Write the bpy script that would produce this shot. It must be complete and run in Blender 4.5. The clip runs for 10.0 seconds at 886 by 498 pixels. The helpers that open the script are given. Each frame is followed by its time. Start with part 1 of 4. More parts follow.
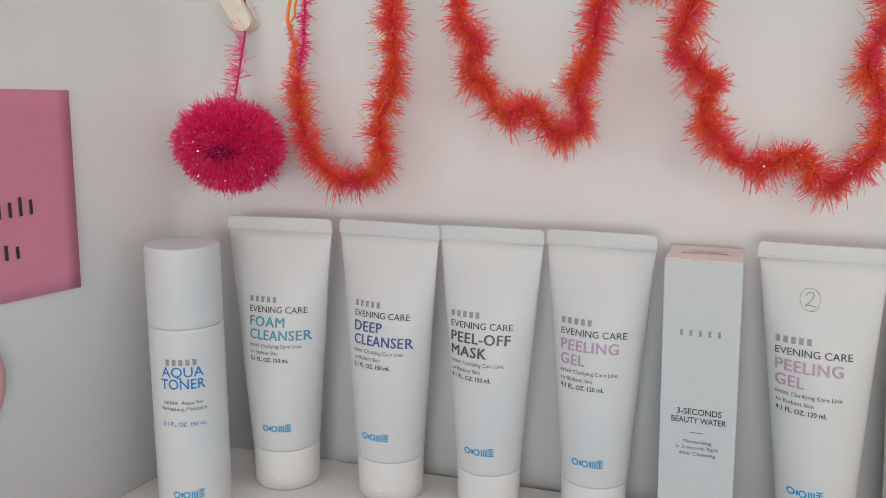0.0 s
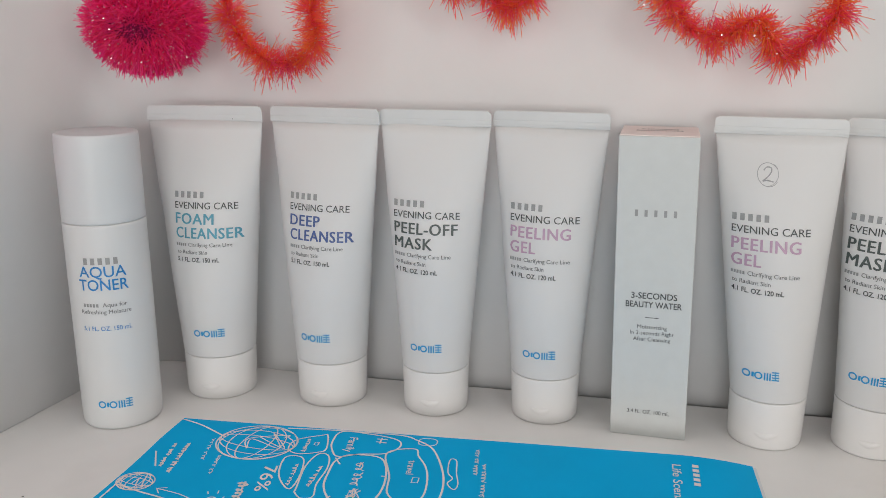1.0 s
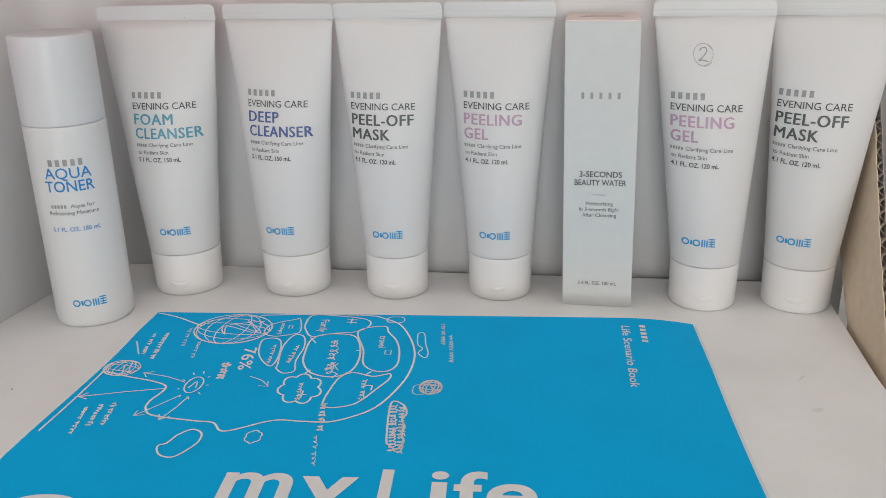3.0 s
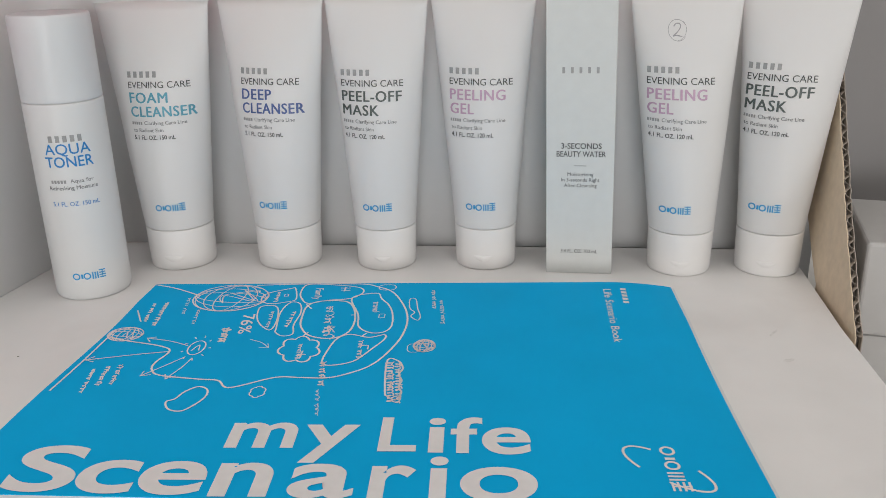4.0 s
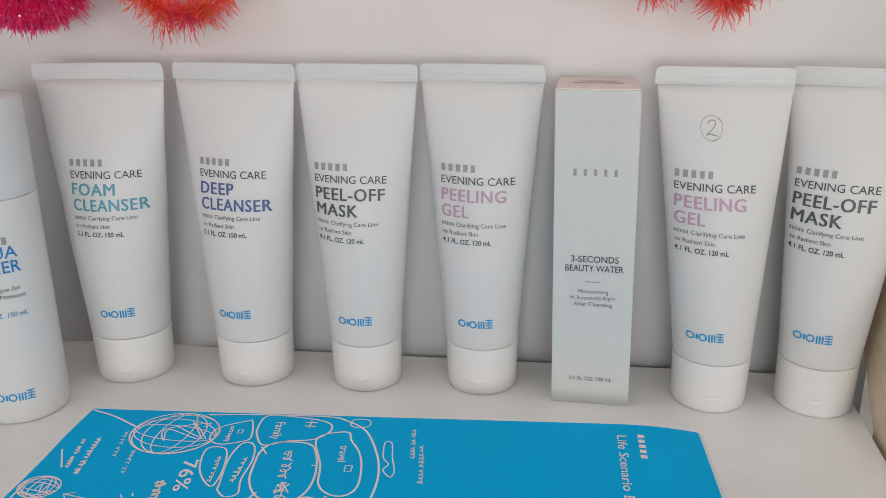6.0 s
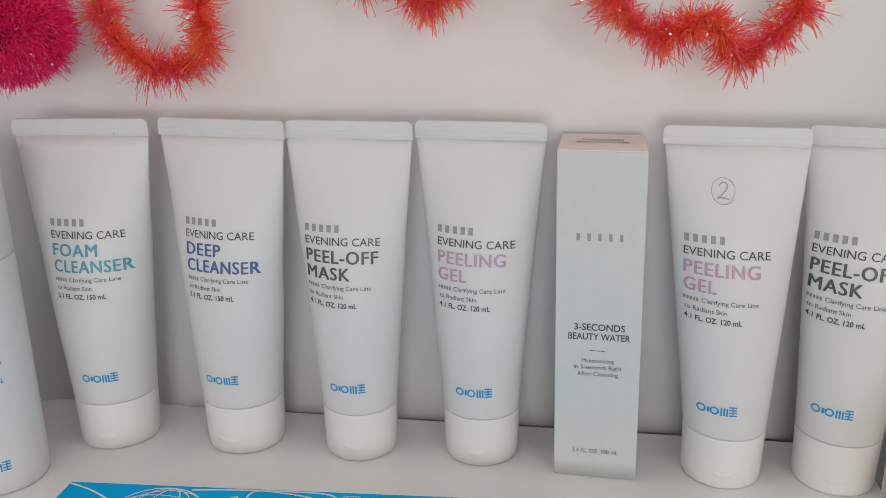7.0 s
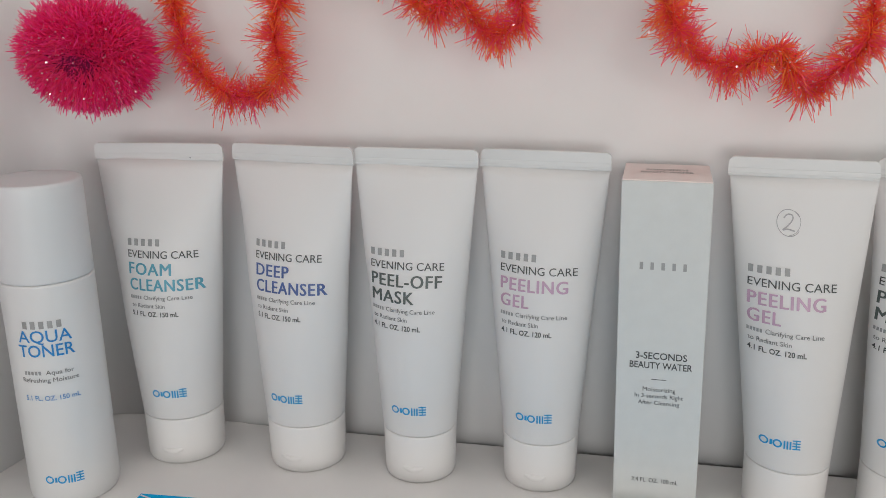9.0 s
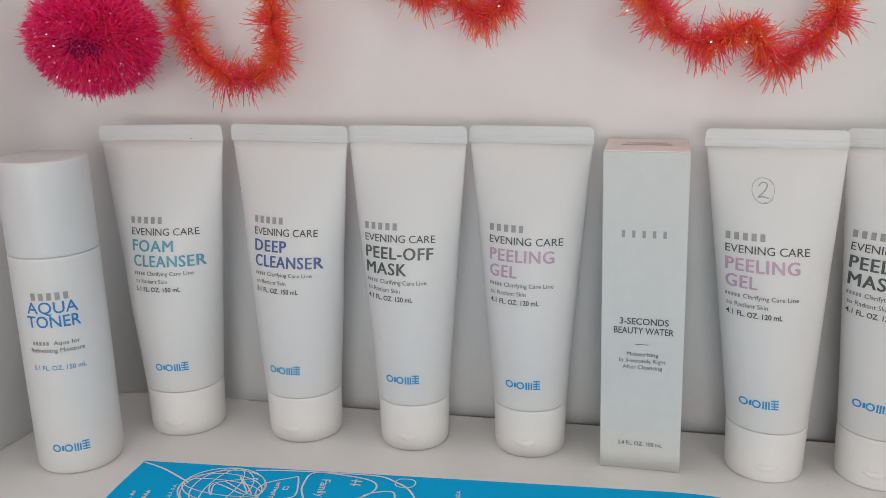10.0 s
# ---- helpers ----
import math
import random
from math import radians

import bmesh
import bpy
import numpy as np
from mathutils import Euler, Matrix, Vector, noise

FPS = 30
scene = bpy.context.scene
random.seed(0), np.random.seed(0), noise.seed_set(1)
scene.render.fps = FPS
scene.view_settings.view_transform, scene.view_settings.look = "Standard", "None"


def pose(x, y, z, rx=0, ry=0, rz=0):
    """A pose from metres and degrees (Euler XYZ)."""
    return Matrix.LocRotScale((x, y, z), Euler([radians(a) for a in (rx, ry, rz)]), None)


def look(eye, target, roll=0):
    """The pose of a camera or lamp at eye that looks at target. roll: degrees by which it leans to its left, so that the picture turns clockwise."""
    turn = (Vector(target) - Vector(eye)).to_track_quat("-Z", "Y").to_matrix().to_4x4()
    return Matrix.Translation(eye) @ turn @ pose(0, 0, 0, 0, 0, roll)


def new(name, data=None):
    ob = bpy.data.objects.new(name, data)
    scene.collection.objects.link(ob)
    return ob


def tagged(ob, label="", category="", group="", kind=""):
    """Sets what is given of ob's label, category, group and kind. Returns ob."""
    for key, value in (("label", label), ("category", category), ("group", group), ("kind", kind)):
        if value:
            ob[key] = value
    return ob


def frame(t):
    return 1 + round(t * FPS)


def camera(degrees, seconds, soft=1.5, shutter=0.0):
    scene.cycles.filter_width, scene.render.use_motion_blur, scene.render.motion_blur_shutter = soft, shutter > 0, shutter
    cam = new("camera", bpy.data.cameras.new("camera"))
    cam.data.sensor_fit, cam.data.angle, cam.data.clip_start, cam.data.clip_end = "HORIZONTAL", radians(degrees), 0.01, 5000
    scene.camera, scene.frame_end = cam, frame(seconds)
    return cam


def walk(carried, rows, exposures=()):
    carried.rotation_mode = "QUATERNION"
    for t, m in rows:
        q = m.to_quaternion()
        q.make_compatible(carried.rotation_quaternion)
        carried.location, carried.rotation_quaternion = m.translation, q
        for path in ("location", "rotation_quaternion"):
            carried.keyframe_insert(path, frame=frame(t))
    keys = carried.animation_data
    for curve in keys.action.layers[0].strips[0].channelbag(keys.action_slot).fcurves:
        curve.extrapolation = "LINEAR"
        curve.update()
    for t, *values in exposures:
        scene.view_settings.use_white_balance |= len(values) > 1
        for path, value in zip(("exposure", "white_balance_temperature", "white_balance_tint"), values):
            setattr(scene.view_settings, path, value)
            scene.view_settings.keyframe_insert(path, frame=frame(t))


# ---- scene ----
cam = camera(54.0, 10.0, 0.8)
ROWS = [
    (0.0, 0.2197, -0.4263, 0.2551, 78.92, -0.10, 13.86),
    (0.5, 0.2168, -0.4238, 0.2458, 77.54, 0.16, 11.72),
    (1.0, 0.2076, -0.4060, 0.2185, 75.18, 0.02, 9.09),
    (1.5, 0.2060, -0.4075, 0.2107, 72.85, -0.02, 7.31),
    (2.0, 0.2043, -0.4174, 0.2082, 71.25, 0.46, 6.35),
    (2.5, 0.1995, -0.4271, 0.2111, 69.93, 0.82, 5.31),
    (4.0, 0.1886, -0.4615, 0.2016, 69.55, 1.21, 2.16),
    (4.5, 0.1839, -0.4733, 0.1976, 69.49, 1.09, 2.22),
    (5.0, 0.1793, -0.4542, 0.2106, 69.29, 0.82, 2.68),
    (5.5, 0.1831, -0.4022, 0.2228, 70.05, 0.56, 3.51),
    (6.0, 0.2035, -0.3711, 0.2239, 71.01, 0.48, 4.12),
    (7.5, 0.2099, -0.3382, 0.2448, 72.44, 0.66, 5.53),
    (8.0, 0.2045, -0.3419, 0.2421, 73.02, 0.54, 6.19),
    (8.5, 0.2011, -0.3464, 0.2423, 73.12, 0.50, 7.05),
    (9.0, 0.2031, -0.3499, 0.2419, 73.72, 0.53, 8.35),
    (9.5, 0.2098, -0.3603, 0.2359, 73.87, 0.77, 8.54),
    (10.0, 0.2106, -0.3719, 0.2262, 74.74, 0.99, 8.22),
]
walk(cam, [(t, pose(x, y, z, rx, ry, rz)) for t, x, y, z, rx, ry, rz in ROWS], [(0.0, -0.09), (1.0, -0.05), (2.0, -0.03), (4.5, 0.0), (6.0, -0.06), (8.0, -0.15), (10.0, -0.10)])

# ---- light ----
world = bpy.data.worlds.new("room_air")
scene.world = world
world.use_nodes = True
world.node_tree.nodes["Background"].inputs[0].default_value = (1.0, 0.97, 0.95, 1)
world.node_tree.nodes["Background"].inputs[1].default_value = 0.12
scene.view_settings.exposure = 0.0


def area_light(name, eye, target, sx, sy, watts, colour):
    data = bpy.data.lights.new(name, "AREA")
    data.shape, data.size, data.size_y, data.energy, data.color = "RECTANGLE", sx, sy, watts, colour
    ob = new(name, data)
    ob.matrix_world = look(eye, target)
    return ob


# a wide ceiling panel, two nearer lamps to either side whose soft shadows cross, and three unseen low fill lights added
# inside the walls
area_light("ceiling_panel", (0.20, -0.10, 1.96), (0.20, -0.10, 0.0), 2.4, 0.9, 8.0, (1.0, 0.985, 0.97))
area_light("lamp_east", (0.82, -1.30, 0.86), (0.15, 0.06, 0.18), 0.22, 0.22, 2.3, (1.0, 0.975, 0.95))
area_light("lamp_west", (-0.72, -1.30, 0.66), (0.20, 0.05, 0.06), 0.45, 0.45, 1.9, (1.0, 0.98, 0.96))
area_light("fill_east", (2.20, -1.70, 0.20), (-0.05, 0.0, 0.03), 1.4, 0.8, 8.5, (1.0, 0.985, 0.97))
area_light("fill_front", (0.22, -2.36, 0.22), (0.15, 0.0, 0.03), 0.9, 0.5, 14.6, (1.0, 0.99, 0.985))
area_light("fill_west", (-1.96, -1.10, 0.15), (0.1, 0.0, 0.06), 1.6, 1.2, 2.0, (1.0, 0.99, 0.985))


# ---- materials ----
def material(name, colour, rough=0.5, metal=0.0, vary=0.06, grain=60.0, bump=0.0, bump_scale=400.0, spec=0.5, stain=0.0, stain_scale=9.0, coat=0.0):
    """A surface with fine grain, broad tone change and a little relief."""
    m = bpy.data.materials.new(name)
    m.use_nodes = True
    nt = m.node_tree
    b = nt.nodes["Principled BSDF"]
    b.inputs["Roughness"].default_value, b.inputs["Metallic"].default_value = rough, metal
    b.inputs["Specular IOR Level"].default_value, b.inputs["Coat Weight"].default_value = spec, coat
    tc = nt.nodes.new("ShaderNodeTexCoord")
    fine = nt.nodes.new("ShaderNodeTexNoise")
    fine.inputs["Scale"].default_value, fine.inputs["Detail"].default_value = grain, 4
    broad = nt.nodes.new("ShaderNodeTexNoise")
    broad.inputs["Scale"].default_value, broad.inputs["Detail"].default_value = stain_scale, 5
    for n in (fine, broad):
        nt.links.new(tc.outputs["Object"], n.inputs["Vector"])
    ramp = nt.nodes.new("ShaderNodeValToRGB")
    ramp.color_ramp.elements[0].position, ramp.color_ramp.elements[1].position = 0.3, 0.7
    lo = [max(0.0, c * (1 - vary)) for c in colour]
    hi = [min(1.0, c * (1 + vary)) for c in colour]
    ramp.color_ramp.elements[0].color, ramp.color_ramp.elements[1].color = (*lo, 1), (*hi, 1)
    nt.links.new(fine.outputs[0], ramp.inputs[0])
    mix = nt.nodes.new("ShaderNodeMix")
    mix.data_type, mix.blend_type = "RGBA", "MULTIPLY"
    step = nt.nodes.new("ShaderNodeMapRange")
    step.inputs["From Min"].default_value, step.inputs["From Max"].default_value = 0.55, 0.8
    step.inputs["To Max"].default_value = stain
    nt.links.new(broad.outputs[0], step.inputs[0])
    nt.links.new(step.outputs[0], mix.inputs["Factor"])
    nt.links.new(ramp.outputs[0], mix.inputs["A"])
    mix.inputs["B"].default_value = (0.62, 0.58, 0.55, 1)
    nt.links.new(mix.outputs["Result"], b.inputs["Base Color"])
    if bump:
        tex = nt.nodes.new("ShaderNodeTexNoise")
        tex.inputs["Scale"].default_value, tex.inputs["Detail"].default_value = bump_scale, 3
        nt.links.new(tc.outputs["Object"], tex.inputs["Vector"])
        rel = nt.nodes.new("ShaderNodeBump")
        rel.inputs["Strength"].default_value, rel.inputs["Distance"].default_value = bump, 0.0006
        nt.links.new(tex.outputs[0], rel.inputs["Height"])
        nt.links.new(rel.outputs[0], b.inputs["Normal"])
    return m


def tinsel_material(name, colours, rough=0.32):
    """Plastic foil fibres, each with its own tone."""
    m = bpy.data.materials.new(name)
    m.use_nodes = True
    nt = m.node_tree
    b = nt.nodes["Principled BSDF"]
    b.inputs["Roughness"].default_value, b.inputs["Specular IOR Level"].default_value = rough, 0.8
    geo = nt.nodes.new("ShaderNodeNewGeometry")
    ramp = nt.nodes.new("ShaderNodeValToRGB")
    ramp.color_ramp.interpolation = "LINEAR"
    while len(ramp.color_ramp.elements) < len(colours):
        ramp.color_ramp.elements.new(0.5)
    for i, c in enumerate(colours):
        ramp.color_ramp.elements[i].position, ramp.color_ramp.elements[i].color = i / (len(colours) - 1), (*c, 1)
    tc = nt.nodes.new("ShaderNodeTexCoord")
    patch = nt.nodes.new("ShaderNodeTexNoise")
    patch.inputs["Scale"].default_value = 55
    nt.links.new(tc.outputs["Object"], patch.inputs["Vector"])
    wide = nt.nodes.new("ShaderNodeMapRange")
    wide.inputs["From Min"].default_value, wide.inputs["From Max"].default_value = 0.3, 0.7
    nt.links.new(patch.outputs[0], wide.inputs[0])
    blend = nt.nodes.new("ShaderNodeMix")
    blend.inputs["Factor"].default_value = 0.38
    nt.links.new(geo.outputs["Random Per Island"], blend.inputs["A"])
    nt.links.new(wide.outputs[0], blend.inputs["B"])
    nt.links.new(blend.outputs["Result"], ramp.inputs[0])
    nt.links.new(ramp.outputs[0], b.inputs["Base Color"])
    tr = nt.nodes.new("ShaderNodeBsdfTranslucent")
    nt.links.new(ramp.outputs[0], tr.inputs["Color"])
    mix = nt.nodes.new("ShaderNodeMixShader")
    mix.inputs[0].default_value = 0.5
    nt.links.new(b.outputs[0], mix.inputs[1])
    nt.links.new(tr.outputs[0], mix.inputs[2])
    nt.links.new(mix.outputs[0], nt.nodes["Material Output"].inputs[0])
    return m


TUBE = material("tube_plastic", (0.85, 0.845, 0.84), 0.46, vary=0.012, grain=30, bump=0.04, bump_scale=120)
TUBE_SEAL = material("tube_seal", (0.79, 0.795, 0.79), 0.38, vary=0.02, grain=50)
CAP = material("cap_plastic", (0.87, 0.86, 0.85), 0.34, vary=0.012, grain=40)
BOTTLE = material("bottle_plastic", (0.80, 0.81, 0.81), 0.33, vary=0.012, grain=30)
BOTTLE_CAP = material("bottle_cap_plastic", (0.72, 0.745, 0.76), 0.38, vary=0.015, grain=30)
CARTON = material("carton_board", (0.64, 0.66, 0.65), 0.5, vary=0.02, grain=140, bump=0.05, bump_scale=900)
CARTON_TOP = material("carton_top", (0.84, 0.75, 0.72), 0.55, vary=0.02, grain=140)
BOARD = material("white_board", (0.78, 0.782, 0.782), 0.7, vary=0.02, grain=25, bump=0.12, bump_scale=160, stain=0.10, stain_scale=6)
# pale board beyond the brace: its shade is put into this darker grey
SHADED_BOARD = material("shaded_board", (0.29, 0.28, 0.28), 0.7, vary=0.02, grain=25, bump=0.1, bump_scale=160, stain=0.15, stain_scale=6)
SHELF = material("white_shelf", (0.86, 0.845, 0.835), 0.48, vary=0.02, grain=30, bump=0.05, bump_scale=300, stain=0.28, stain_scale=10)
KRAFT = material("kraft_liner", (0.68, 0.555, 0.41), 0.75, vary=0.06, grain=180, bump=0.2, bump_scale=500, stain=0.15, stain_scale=14)
FLUTE_PALE = material("flute_paper", (0.40, 0.345, 0.295), 0.85, vary=0.1, grain=300)
# near-black brown that paints the shade inside the open flutes
FLUTE_SHADE = material("flute_shade", (0.10, 0.085, 0.075), 0.85, vary=0.15, grain=300)
COVER = material("blue_cover", (0.001, 0.43, 0.84), 0.6, spec=0.06, vary=0.03, grain=25, bump=0.04, bump_scale=90)
PAGE = material("page_paper", (0.72, 0.74, 0.74), 0.7, vary=0.03, grain=300)
INK_WHITE = material("white_print", (0.80, 0.78, 0.78), 0.4, vary=0.03, grain=200)
INK_DARK = material("dark_grey_print", (0.055, 0.06, 0.062), 0.5, vary=0.1, grain=300)
INK_MID = material("mid_grey_print", (0.11, 0.115, 0.12), 0.5, vary=0.1, grain=300)
INK_PALE = material("pale_grey_print", (0.33, 0.335, 0.335), 0.5, vary=0.1, grain=300)
INK_TEAL = material("teal_print", (0.09, 0.34, 0.45), 0.45, vary=0.08, grain=150)
INK_NAVY = material("violet_blue_print", (0.075, 0.125, 0.32), 0.45, vary=0.08, grain=150)
INK_OLIVE = material("green_grey_print", (0.085, 0.105, 0.10), 0.45, vary=0.1, grain=150)
INK_MAUVE = material("mauve_print", (0.52, 0.34, 0.47), 0.45, vary=0.05, grain=150)
INK_BLUE = material("blue_print", (0.012, 0.22, 0.56), 0.42, vary=0.05, grain=150)
INK_LOGO = material("sky_blue_print", (0.010, 0.32, 0.66), 0.42, vary=0.05, grain=150)
PENCIL = material("pencil_mark", (0.40, 0.40, 0.41), 0.6, vary=0.25, grain=500)
PEN = material("black_pen", (0.03, 0.03, 0.035), 0.5, vary=0.1, grain=200)
NOTE_PINK = material("pink_note_paper", (0.72, 0.26, 0.37), 0.7, vary=0.02, grain=120)
NOTE_PALE = material("pale_pink_note_paper", (0.85, 0.50, 0.50), 0.7, vary=0.02, grain=120)
WOOD = material("pale_wood", (0.82, 0.76, 0.64), 0.6, vary=0.05, grain=90, bump=0.1)
WALL = material("room_wall_paint", (0.84, 0.82, 0.79), 0.8, vary=0.03, grain=8)
# kept pale so the added table throws light back at the display
TABLE = material("grey_table", (0.66, 0.65, 0.63), 0.6, vary=0.1, grain=20)
# white card toned down to mid grey, the shade on the box included
BOX_SHADED = material("shaded_white_card", (0.50, 0.49, 0.48), 0.55, vary=0.03, grain=60, stain=0.1)
FRINGE = tinsel_material("red_orange_tinsel", [(0.95, 0.12, 0.42), (0.97, 0.11, 0.24), (1.0, 0.15, 0.11), (1.0, 0.26, 0.07), (1.0, 0.50, 0.10)])
FRINGE_PINK = tinsel_material("magenta_tinsel", [(0.90, 0.02, 0.20), (0.94, 0.03, 0.24), (0.98, 0.06, 0.34), (0.95, 0.05, 0.18), (1.0, 0.12, 0.42)])
CORD = material("red_cord", (0.80, 0.06, 0.06), 0.6, vary=0.1, grain=300)
# dark magenta that holds the shade of the pompom's hollow
HOLLOW_SHADE = material("hollow_shade_magenta", (0.17, 0.007, 0.05), 0.9, spec=0.1, vary=0.2, grain=300)
CORD_PINK = material("magenta_cord", (0.62, 0.02, 0.16), 0.6, vary=0.1, grain=300)
CORD_ORANGE = material("orange_ribbon", (0.92, 0.26, 0.05), 0.25, vary=0.15, grain=300)
GLINT = material("silver_glitter", (0.95, 0.90, 0.92), 0.34, metal=1.0, vary=0.02)


# white squeezable plastic lets part of the light through its wall and fill
def translucent(mat, share, colour):
    nt = mat.node_tree
    tr = nt.nodes.new("ShaderNodeBsdfTranslucent")
    tr.inputs["Color"].default_value = (*colour, 1)
    mix = nt.nodes.new("ShaderNodeMixShader")
    mix.inputs[0].default_value = share
    nt.links.new(nt.nodes["Principled BSDF"].outputs[0], mix.inputs[1])
    nt.links.new(tr.outputs[0], mix.inputs[2])
    nt.links.new(mix.outputs[0], nt.nodes["Material Output"].inputs[0])


translucent(TUBE, 0.20, (0.95, 0.945, 0.94))
translucent(CAP, 0.08, (0.95, 0.945, 0.94))
translucent(BOTTLE, 0.12, (0.93, 0.94, 0.945))
translucent(BOTTLE_CAP, 0.08, (0.85, 0.87, 0.89))
translucent(TUBE_SEAL, 0.15, (0.95, 0.95, 0.945))


# ---- building blocks ----
def mesh_of(name, verts, faces, mat, smooth=False):
    me = bpy.data.meshes.new(name)
    me.from_pydata([tuple(v) for v in verts], [], [tuple(f) for f in faces])
    me.materials.append(mat)
    if smooth:
        me.polygons.foreach_set("use_smooth", [True] * len(me.polygons))
    me.update()
    return me


def part(name, bm, mat, parent, label="", smooth=False):
    me = bpy.data.meshes.new(name)
    bm.normal_update()
    bm.to_mesh(me)
    bm.free()
    me.materials.append(mat)
    if smooth:
        me.polygons.foreach_set("use_smooth", [True] * len(me.polygons))
    ob = new(name, me)
    ob.parent = parent
    return tagged(ob, label) if label else ob


def piece(name, verts, faces, mat, parent, label="", smooth=False):
    ob = new(name, mesh_of(name, verts, faces, mat, smooth))
    ob.parent = parent
    return tagged(ob, label) if label else ob


def root(name, m, label, category, group="", kind=""):
    ob = new(name)
    ob.empty_display_size = 0.01
    ob.matrix_world = m
    return tagged(ob, label, category, group, kind)


def block_bm(x0, x1, y0, y1, z0, z1, bevel=0.0, segs=2):
    bm = bmesh.new()
    bmesh.ops.create_cube(bm, size=1)
    bmesh.ops.scale(bm, vec=(x1 - x0, y1 - y0, z1 - z0), verts=bm.verts)
    bmesh.ops.translate(bm, vec=((x0 + x1) / 2, (y0 + y1) / 2, (z0 + z1) / 2), verts=bm.verts)
    if bevel:
        bmesh.ops.bevel(bm, geom=bm.edges[:], offset=bevel, segments=segs, affect="EDGES", profile=0.5)
    return bm


def rings(profile, n=56, shape=None, close_top=True, close_bottom=True):
    """Stacked rings: (half width, half depth, z) per ring."""
    verts, faces = [], []
    for a, b, z in profile:
        for i in range(n):
            th = 2 * math.pi * i / n
            verts.append((a * math.sin(th), -b * math.cos(th), z))
    for k in range(len(profile) - 1):
        for i in range(n):
            j = (i + 1) % n
            faces.append((k * n + i, k * n + j, (k + 1) * n + j, (k + 1) * n + i))
    if close_bottom:
        faces.append(tuple(range(n - 1, -1, -1)))
    if close_top:
        faces.append(tuple((len(profile) - 1) * n + i for i in range(n)))
    return verts, faces


def spline(points, per=8, closed=False):
    """Catmull-Rom through points of any dimension."""
    p = [np.array(q, float) for q in points]
    n, out = len(p), []
    for i in range(n if closed else n - 1):
        if closed:
            a, b, c, d = p[(i - 1) % n], p[i], p[(i + 1) % n], p[(i + 2) % n]
        else:
            a, b, c, d = p[max(i - 1, 0)], p[i], p[i + 1], p[min(i + 2, n - 1)]
        for k in range(per):
            t = k / per
            out.append(0.5 * (2 * b + (c - a) * t + (2 * a - 5 * b + 4 * c - d) * t * t + (3 * b - 3 * c + d - a) * t ** 3))
    if not closed:
        out.append(p[-1])
    return out


def ribbon(points, width, closed=False, taper=False):
    """A flat stroke in two dimensions."""
    p = np.array(points, float)
    n = len(p)
    if closed:
        tang = np.roll(p, -1, 0) - np.roll(p, 1, 0)
    else:
        tang = np.gradient(p, axis=0)
    tang /= np.maximum(np.linalg.norm(tang, axis=1, keepdims=True), 1e-9)
    side = np.stack([-tang[:, 1], tang[:, 0]], 1) * width / 2
    verts = np.concatenate([p + side, p - side])
    last = n if closed else n - 1
    faces = [(i, n + i, n + (i + 1) % n, (i + 1) % n) for i in range(last)]
    return verts.tolist(), faces


def merge(shapes):
    verts, faces = [], []
    for v, f in shapes:
        k = len(verts)
        verts += [list(q) for q in v]
        faces += [tuple(i + k for i in g) for g in f]
    return verts, faces


def moved(shape, dx, dy, sx=1.0, sy=1.0, turn=0.0):
    c, s = math.cos(turn), math.sin(turn)
    return [((x * sx) * c - (y * sy) * s + dx, (x * sx) * s + (y * sy) * c + dy) for x, y in shape[0]], shape[1]


def rect(x0, y0, x1, y1):
    return [(x0, y0), (x1, y0), (x1, y1), (x0, y1)], [(0, 1, 2, 3)]


def oval(cx, cy, rx, ry, width, turn=0.0, n=28, start=0.0, end=2 * math.pi):
    full = abs(end - start) > 6.28
    pts = []
    for i in range(n if full else n + 1):
        a = start + (end - start) * i / n
        x, y = rx * math.cos(a), ry * math.sin(a)
        pts.append((cx + x * math.cos(turn) - y * math.sin(turn), cy + x * math.sin(turn) + y * math.cos(turn)))
    return ribbon(pts, width, full)


def letters(text, width, height, bold=0.0, spacing=1.0, cut=0.0025):
    """Lettering as flat faces, its left bottom at the origin; height is that of a capital."""
    cu = bpy.data.curves.new("lettering", "FONT")
    cu.body, cu.size, cu.offset, cu.space_character, cu.resolution_u = text, 1.0, bold, spacing, 3 if height < 0.015 else 10
    ob = new("lettering", cu)
    me = bpy.data.meshes.new_from_object(ob)
    bpy.data.objects.remove(ob)
    bm = bmesh.new()
    bm.from_mesh(me)
    bpy.data.meshes.remove(me)
    xs = [v.co.x for v in bm.verts]
    x0, x1 = min(xs), max(xs)
    sx, sy = width / (x1 - x0), height / 0.68
    for v in bm.verts:
        v.co = ((v.co.x - x0) * sx, v.co.y * sy, 0)
    k = cut
    while k < width:
        bmesh.ops.bisect_plane(bm, geom=bm.verts[:] + bm.edges[:] + bm.faces[:], plane_co=(k, 0, 0), plane_no=(1, 0, 0))
        k += cut
    bm.verts.ensure_lookup_table()
    bm.verts.index_update()
    out = [(v.co.x, v.co.y) for v in bm.verts], [tuple(v.index for v in f.verts) for f in bm.faces]
    bm.free()
    return out


def bar(x0, y0, x1, y1, n=6):
    """A bar cut into short lengths, so that it can follow a curved side."""
    v, f = [], []
    for k in range(n + 1):
        x = x0 + (x1 - x0) * k / n
        v += [(x, y0), (x, y1)]
    for k in range(n):
        f.append((2 * k, 2 * k + 2, 2 * k + 3, 2 * k + 1))
    return v, f


def word_bars(width, height, count=5, gap=0.34):
    """A maker's name as plain blocks of its size."""
    cell = width / count
    return merge([bar(i * cell, 0.0, i * cell + cell * (1 - gap), height * 0.76, 2) for i in range(count)])


